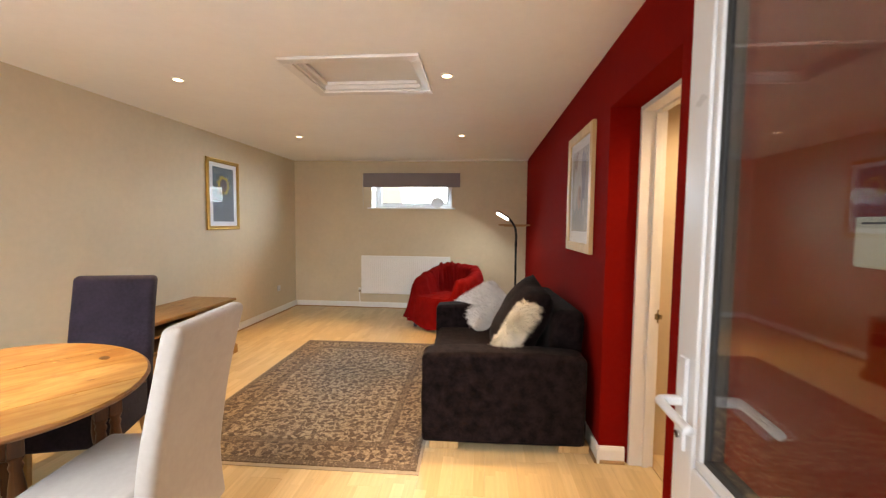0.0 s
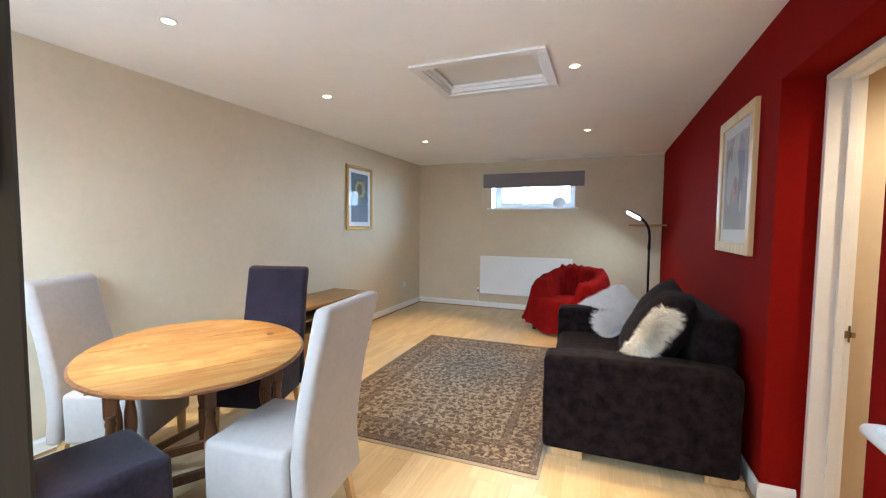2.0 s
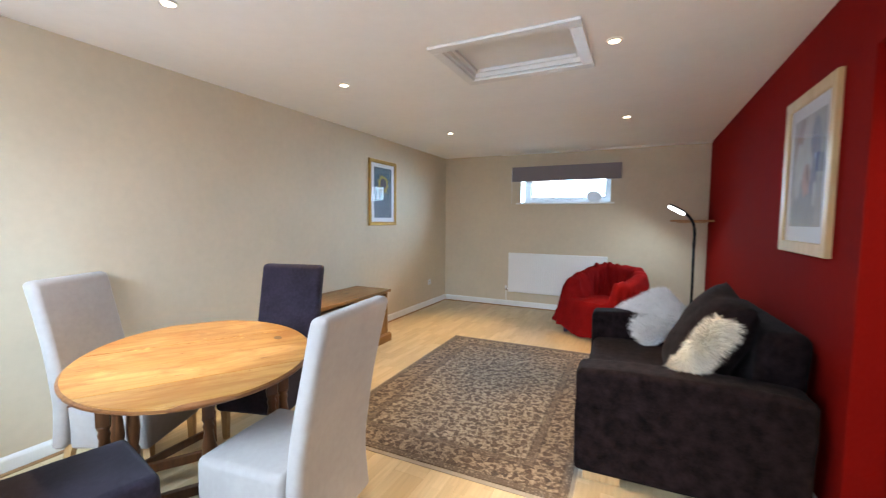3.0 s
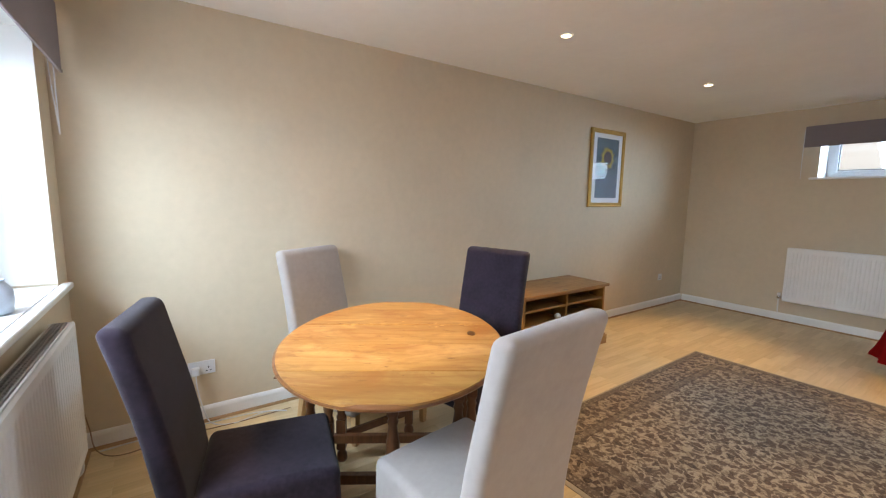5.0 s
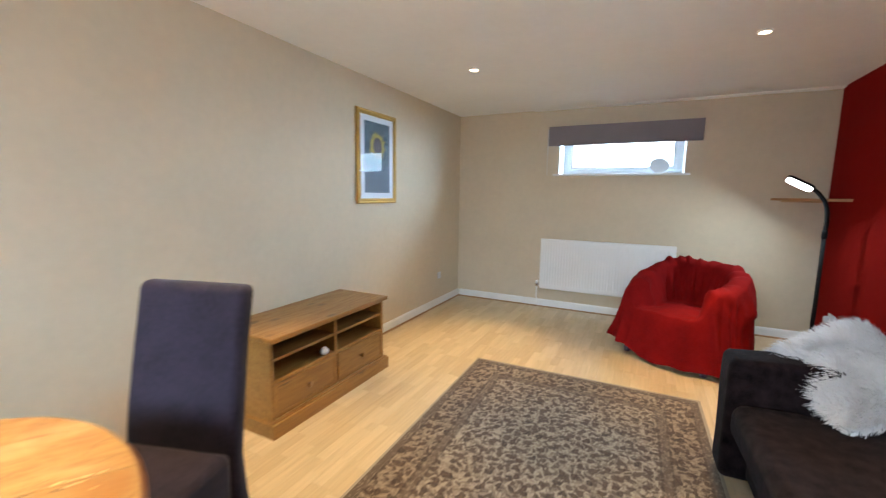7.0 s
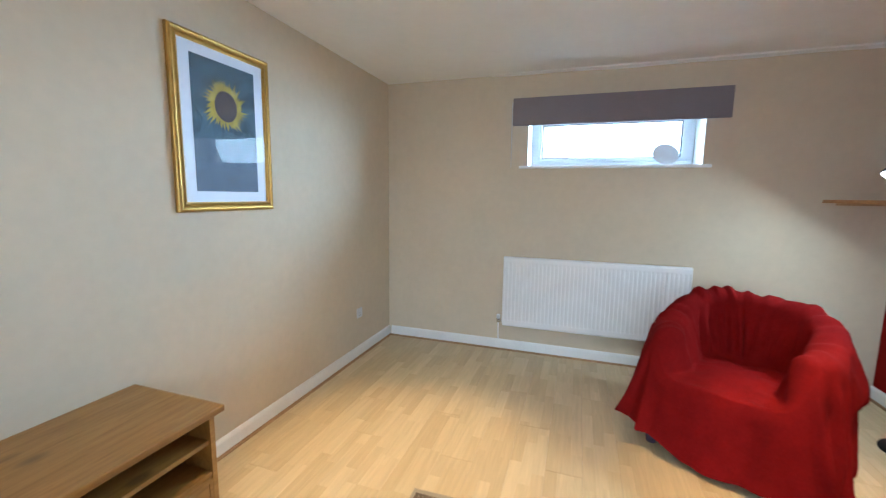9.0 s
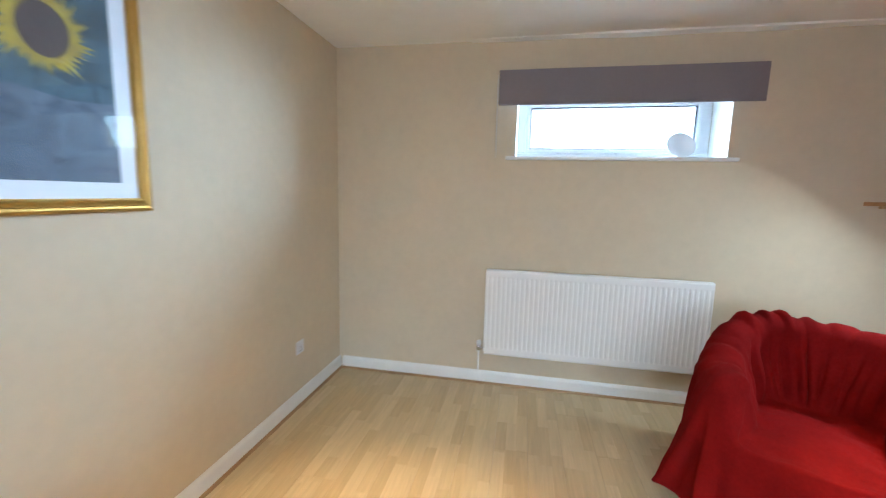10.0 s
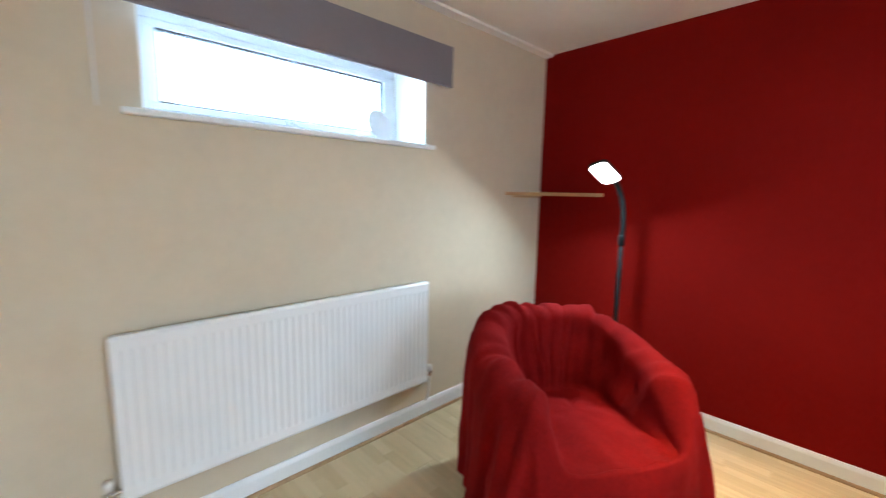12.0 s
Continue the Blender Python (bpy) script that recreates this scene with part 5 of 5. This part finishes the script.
M_WHITE = Matrix.Translation((0.398, 3.52, 0.668)) @ pose(0, 0, 0, 0, 0, 8) @ pose(0, 0, 0, 0, -57, 0) @ pose(0, 0, 0, -14, 0, 0)
M_GREY = Matrix.Translation((0.285, 4.72, 0.665)) @ pose(0, 0, 0, 0, 0, -28) @ pose(0, 0, 0, -52, 0, 0) @ pose(0, 0, 0, 0, 40, 0)
fur_pillow("cream long-haired shaggy cushion on the sofa", M_WHITE, 0.60, 0.085, 0.075, FUR_WHITE, 6500, 0.074, 3, (0.1, -0.2, -0.5))
fur_pillow("silver grey long-haired cushion against the sofa arm", M_GREY, 0.46, 0.42, 0.12, FUR_GREY, 14000, 0.060, 8, (-0.2, -0.2, -0.6))


# ---- armchair under a throw ----
CH = at(-0.225, 6.52, 0, -29)
armchair = empty("armchair", CH, label="round tub armchair hidden under a red throw", category="armchair")


def shell(theta, hide=0.0):
    """Outer reach, inner reach and rim height of the tub chair in a direction; the open front lies towards local -y."""
    c, s = math.cos(theta), math.sin(theta)
    a, b, e = 0.445 - hide, 0.43 - hide, 2.8
    ro = (abs(c / a) ** e + abs(s / b) ** e) ** (-1 / e)
    off = abs((math.degrees(theta) - 90 + 180) % 360 - 180)

    def ease(x, lo, hi):
        x = max(0.0, min(1.0, (x - lo) / (hi - lo)))
        return x * x * (3 - 2 * x)
    rim = 0.822 - 0.155 * ease(off, 20, 125) - 0.19 * ease(off, 131, 149)
    thick = 0.20 - 0.155 * ease(off, 128, 149)
    return ro, ro - thick, rim - hide, off


b = bmesh.new()
n = 64
prev = None
for tier in range(4):
    ring = []
    for i in range(n):
        th = 2 * math.pi * i / n
        ro, ri, rim, off = shell(th, 0.03)
        r, z = ((ro - 0.03, 0.09), (ro - 0.01, 0.36), (ro - 0.03, min(rim - 0.09, 0.60)), (ri + 0.10, min(rim - 0.10, 0.58)))[tier]
        z = max(z, 0.09)
        r = min(r, ro - 0.05)
        ring.append(b.verts.new((r * math.cos(th), r * math.sin(th), z)))
    if prev:
        for i in range(n):
            b.faces.new((prev[i], prev[(i + 1) % n], ring[(i + 1) % n], ring[i]))
    else:
        first_ring = ring
    prev = ring
b.faces.new(list(reversed(first_ring)))
part("body", b, VELVET, armchair)
for x, y in ((-0.33, -0.33), (0.33, -0.33), (-0.28, 0.30), (0.28, 0.30)):
    part("foot", lathe(((0.026, 0.0), (0.030, 0.03), (0.028, 0.0895)), 16, centre=(x, y, 0)), surface("dark_plastic_foot", (0.05, 0.03, 0.05), 0.5), armchair, "short dark foot", smooth=True)

def creases(seed, spans):
    """Ridges and valleys at uneven angles: (from, to, count, width, height) in degrees round the chair."""
    rnd = random.Random(seed)
    out = []
    for a, c, count, width, height in spans:
        for k in range(count):
            out.append((a + (c - a) * (k + rnd.uniform(0.1, 0.9)) / count, width * rnd.uniform(0.6, 1.6), height * rnd.uniform(0.4, 1.2) * rnd.choice((1, 1, -1)), rnd.uniform(-9, 9)))
    return out


def relief(folds, deg, drift=0.0):
    total = 0.0
    for mid, width, height, lean in folds:
        d = (deg - mid - lean * drift + 180) % 360 - 180
        if abs(d) < 4 * width:
            total += height * math.exp(-(d / width) ** 2)
    return total


INSIDE = creases(4, ((62, 168, 11, 3.2, 0.034), (20, 60, 3, 4.5, 0.018), (-30, 16, 3, 4.0, 0.016)))
OVER = creases(9, ((70, 150, 9, 2.3, 0.026), (-35, 60, 6, 4.0, 0.017), (160, 212, 6, 3.0, 0.016)))
HANGING = creases(15, ((-50, -14, 7, 2.6, 0.050), (194, 234, 7, 2.6, 0.050), (236, 308, 6, 4.0, 0.016), (-14, 80, 8, 4.5, 0.022), (80, 194, 10, 4.5, 0.024)))
b = bmesh.new()
n = 300
ss = [(0, i / 9) for i in range(1, 10)] + [(1, i / 9) for i in range(1, 10)] + [(2, i / 9) for i in range(1, 10)] + [(3, i / 15) for i in range(1, 16)]
centre = b.verts.new((0, -0.02, 0.452))
rings = []
for zone, f in ss:
    ring = []
    for i in range(n):
        th = 2 * math.pi * i / n
        deg = 360 * i / n
        ro, ri, rim, off = shell(th)
        c, s = math.cos(th), math.sin(th)
        front = max(0.0, min(1.0, (off - 130) / 18))
        seat = 0.448
        big = noise.noise(Vector((c * 2.0, s * 2.0, 1.7 + 0.4 * f)))
        if zone == 0:
            r, z = (ri - 0.035) * f, seat + 0.012 * (1 - f * f)
            z += 0.006 * noise.noise(Vector((c * f * 4, s * f * 4, 2)))
        elif zone == 1:
            k = f * f * (3 - 2 * f)
            r = ri - 0.035 + 0.06 * k + (relief(INSIDE, deg, f - 0.5) * math.sin(math.pi * (0.12 + 0.8 * f)) + 0.012 * big) * (1 - front)
            z = seat + (rim - 0.05 - seat) * f
            if front > 0:
                z = z * (1 - front) + (seat - 0.002 * f) * front
        elif zone == 2:
            a = math.pi * f
            mid, half = (ri + 0.025 + ro) / 2, (ro - ri - 0.025) / 2
            r = mid - half * math.cos(a)
            lift = 0.080 * (1 - front) + 0.006 * front
            z = (rim - 0.05) * (1 - front) + seat * front - 0.004 * front + lift * math.sin(a) ** 0.8
            z += (relief(OVER, deg, f) + 0.018 * big) * math.sin(a) * (1 - front)
        else:
            start = (rim - 0.05) * (1 - front) + (seat - 0.005) * front
            hem = 0.055 + 0.030 * math.sin(th * 2 + 0.8) + 0.03 * big + 0.012 * math.sin(th * 5)
            if 20 < off < 124:
                hem += 0.02
            z = start + (hem - start) * f
            corner = math.exp(-((off - 118) / 20) ** 2)
            r = ro + 0.012 + (0.028 + 0.035 * corner) * f ** 1.3 + relief(HANGING, deg, f) * (0.15 + 0.85 * f) + 0.03 * big * f
            side = math.exp(-(((deg - 6 + 180) % 360 - 180) / 17) ** 2)
            r += 0.055 * side * (f / 0.34 if f <= 0.34 else max(0.0, 1 - (f - 0.34) / 0.05))
        ring.append(b.verts.new((r * c, r * s, z)))
    rings.append(ring)
for i in range(n):
    b.faces.new((centre, rings[0][i], rings[0][(i + 1) % n]))
for a, c in zip(rings, rings[1:]):
    for i in range(n):
        b.faces.new((a[i], c[i], c[(i + 1) % n], a[(i + 1) % n]))
bmesh.ops.smooth_vert(b, verts=b.verts, factor=0.5, use_axis_x=True, use_axis_y=True, use_axis_z=True)
b.normal_update()
for v in b.verts:
    ridge = 1 - 2 * abs(noise.noise(Vector((v.co.x * 6, v.co.y * 6, v.co.z * 3.2))))
    v.co += v.normal * (0.010 * ridge + 0.004 * noise.noise(v.co * 17) + 0.0016 * noise.noise(v.co * 45))
throw = part("throw_blanket", b, THROW, label="red fleece throw draped in folds over the armchair", category="blanket", smooth=True)
throw.matrix_world = CH


# ---- reading lamp ----
lampstand = empty("floor_lamp", at(0.735, 6.75, 0), label="black gooseneck reading lamp with a lit white panel", category="floor lamp")
part("base", lathe(((0.135, 0.0), (0.138, 0.006), (0.134, 0.018), (0.06, 0.026), (0.02, 0.032), (0.018, 0.06)), 36), BLACK, lampstand, smooth=True)
part("pole", tube([(0, 0, 0.05), (0.004, 0, 0.6), (0.0, 0, 1.16)], 0.015, 14), BLACK, lampstand, smooth=True)
part("joint", lathe(((0.017, 1.12), (0.020, 1.13), (0.020, 1.18), (0.017, 1.19)), 16), BLACK, lampstand, smooth=True)
neck = curve_points([(0.0, 0, 1.17), (0.002, 0.0, 1.28), (-0.014, 0.008, 1.40), (-0.06, 0.02, 1.485), (-0.12, 0.035, 1.548)], 8)
part("gooseneck", tube(neck, 0.016, 14), BLACK, lampstand, smooth=True)
aim = Vector((-0.52, -0.26, -0.81)).normalized()
along = Vector((-0.80, 0.16, 0.46))
along = (along - aim * along.dot(aim)).normalized()
HM = Matrix((along, aim.cross(along) * -1, -aim)).transposed().to_4x4()
if HM.determinant() < 0:
    HM = Matrix((along, aim.cross(along), -aim)).transposed().to_4x4()
HM.translation = Vector((-0.190, 0.052, 1.575))
bm = box(-0.105, -0.062, -0.008, 0.105, 0.062, 0.014, 0.0, 1)
bmesh.ops.bevel(bm, geom=[e for e in bm.edges if abs(e.verts[0].co.z - e.verts[1].co.z) > 0.01], offset=0.036, segments=8, profile=0.5, affect="EDGES")
bmesh.ops.bevel(bm, geom=[f for f in bm.faces if f.normal.z > 0.9][0].edges[:], offset=0.008, segments=3, profile=0.5, affect="EDGES")
head = part("head", bm, BLACK, lampstand, "black lamp head", at=HM)
bm = box(-0.096, -0.053, -0.0115, 0.096, 0.053, -0.0085)
bmesh.ops.bevel(bm, geom=[e for e in bm.edges if abs(e.verts[0].co.z - e.verts[1].co.z) > 0.002], offset=0.030, segments=8, profile=0.5, affect="EDGES")
part("light_panel", bm, LEDPANEL, head, "glowing white light panel")
LM = at(0.735, 6.75, 0) @ HM
LM.translation += aim * 0.022
lamp("reading_light", "AREA", LM, 25, (0.62, 0.84, 1.0), disk=0.07)


# ---- things on the window boards ----
plate = empty("round_dish", at(-0.515, 7.655, 1.7125, 18), label="round white dish propped on the window board", category="dish")
bm = lathe(((0.02, 0.0), (0.085, 0.004), (0.100, 0.014), (0.104, 0.020), (0.100, 0.020), (0.084, 0.010), (0.0195, 0.006)), 36)
bmesh.ops.transform(bm, matrix=pose(0, 0, 0.088, 78, 0, 0) @ Matrix.Diagonal((1.05, 0.84, 1, 1)), verts=bm.verts)
part("bowl", bm, PORCELAIN, plate, smooth=True)
part("prop", box(-0.012, 0.006, 0.0, 0.012, 0.055, 0.012, 0.003), PORCELAIN, plate)

jar = empty("jar", at(-2.22, 0.90, SZ0 + 0.0035), label="pale blue glazed jar on the window board", category="jar")
part("body", lathe(((0.040, 0.0), (0.056, 0.006), (0.062, 0.05), (0.060, 0.09), (0.045, 0.112), (0.040, 0.118), (0.042, 0.128), (0.036, 0.128), (0.036, 0.10)), 28), BLUEGLAZE, jar, smooth=True)
part("handle", tube(curve_points([(-0.055, 0, 0.095), (-0.085, 0, 0.09), (-0.085, 0, 0.05), (-0.058, 0, 0.04)], 6), 0.006, 10), BLUEGLAZE, jar, smooth=True)


# ---- laminate boards ----
PW, PL, GAP = 0.19, 1.285, 0.0006


def board_mesh(w, ln):
    b = box(0.0, 0.0, 0.0, w - GAP, ln - GAP, 0.0112, 0.0007, 1)
    me = bpy.data.meshes.new("plank")
    b.normal_update()
    b.to_mesh(me)
    b.free()
    me.materials.append(LAMINATE)
    return me


meshes = {}
rng = random.Random(21)
x, col = WEST, 0
while x < EAST + 0.30:
    w = min(PW, EAST + 0.306 - x)
    y = SOUTH - THICK + 0.17 - (0.0, 0.43, 0.86)[col % 3] - rng.uniform(0, 0.12)
    while y < NORTH:
        a, c = max(y, SOUTH - THICK + 0.17), min(y + PL, NORTH)
        if c - a > 0.02:
            key = (round(w, 3), round(c - a, 3))
            if key not in meshes:
                meshes[key] = board_mesh(*key)
            ob = new("plank", meshes[key])
            ob.parent = floor
            ob.location = (x, a, -0.0118)
        y += PL
    x, col = x + PW, col + 1
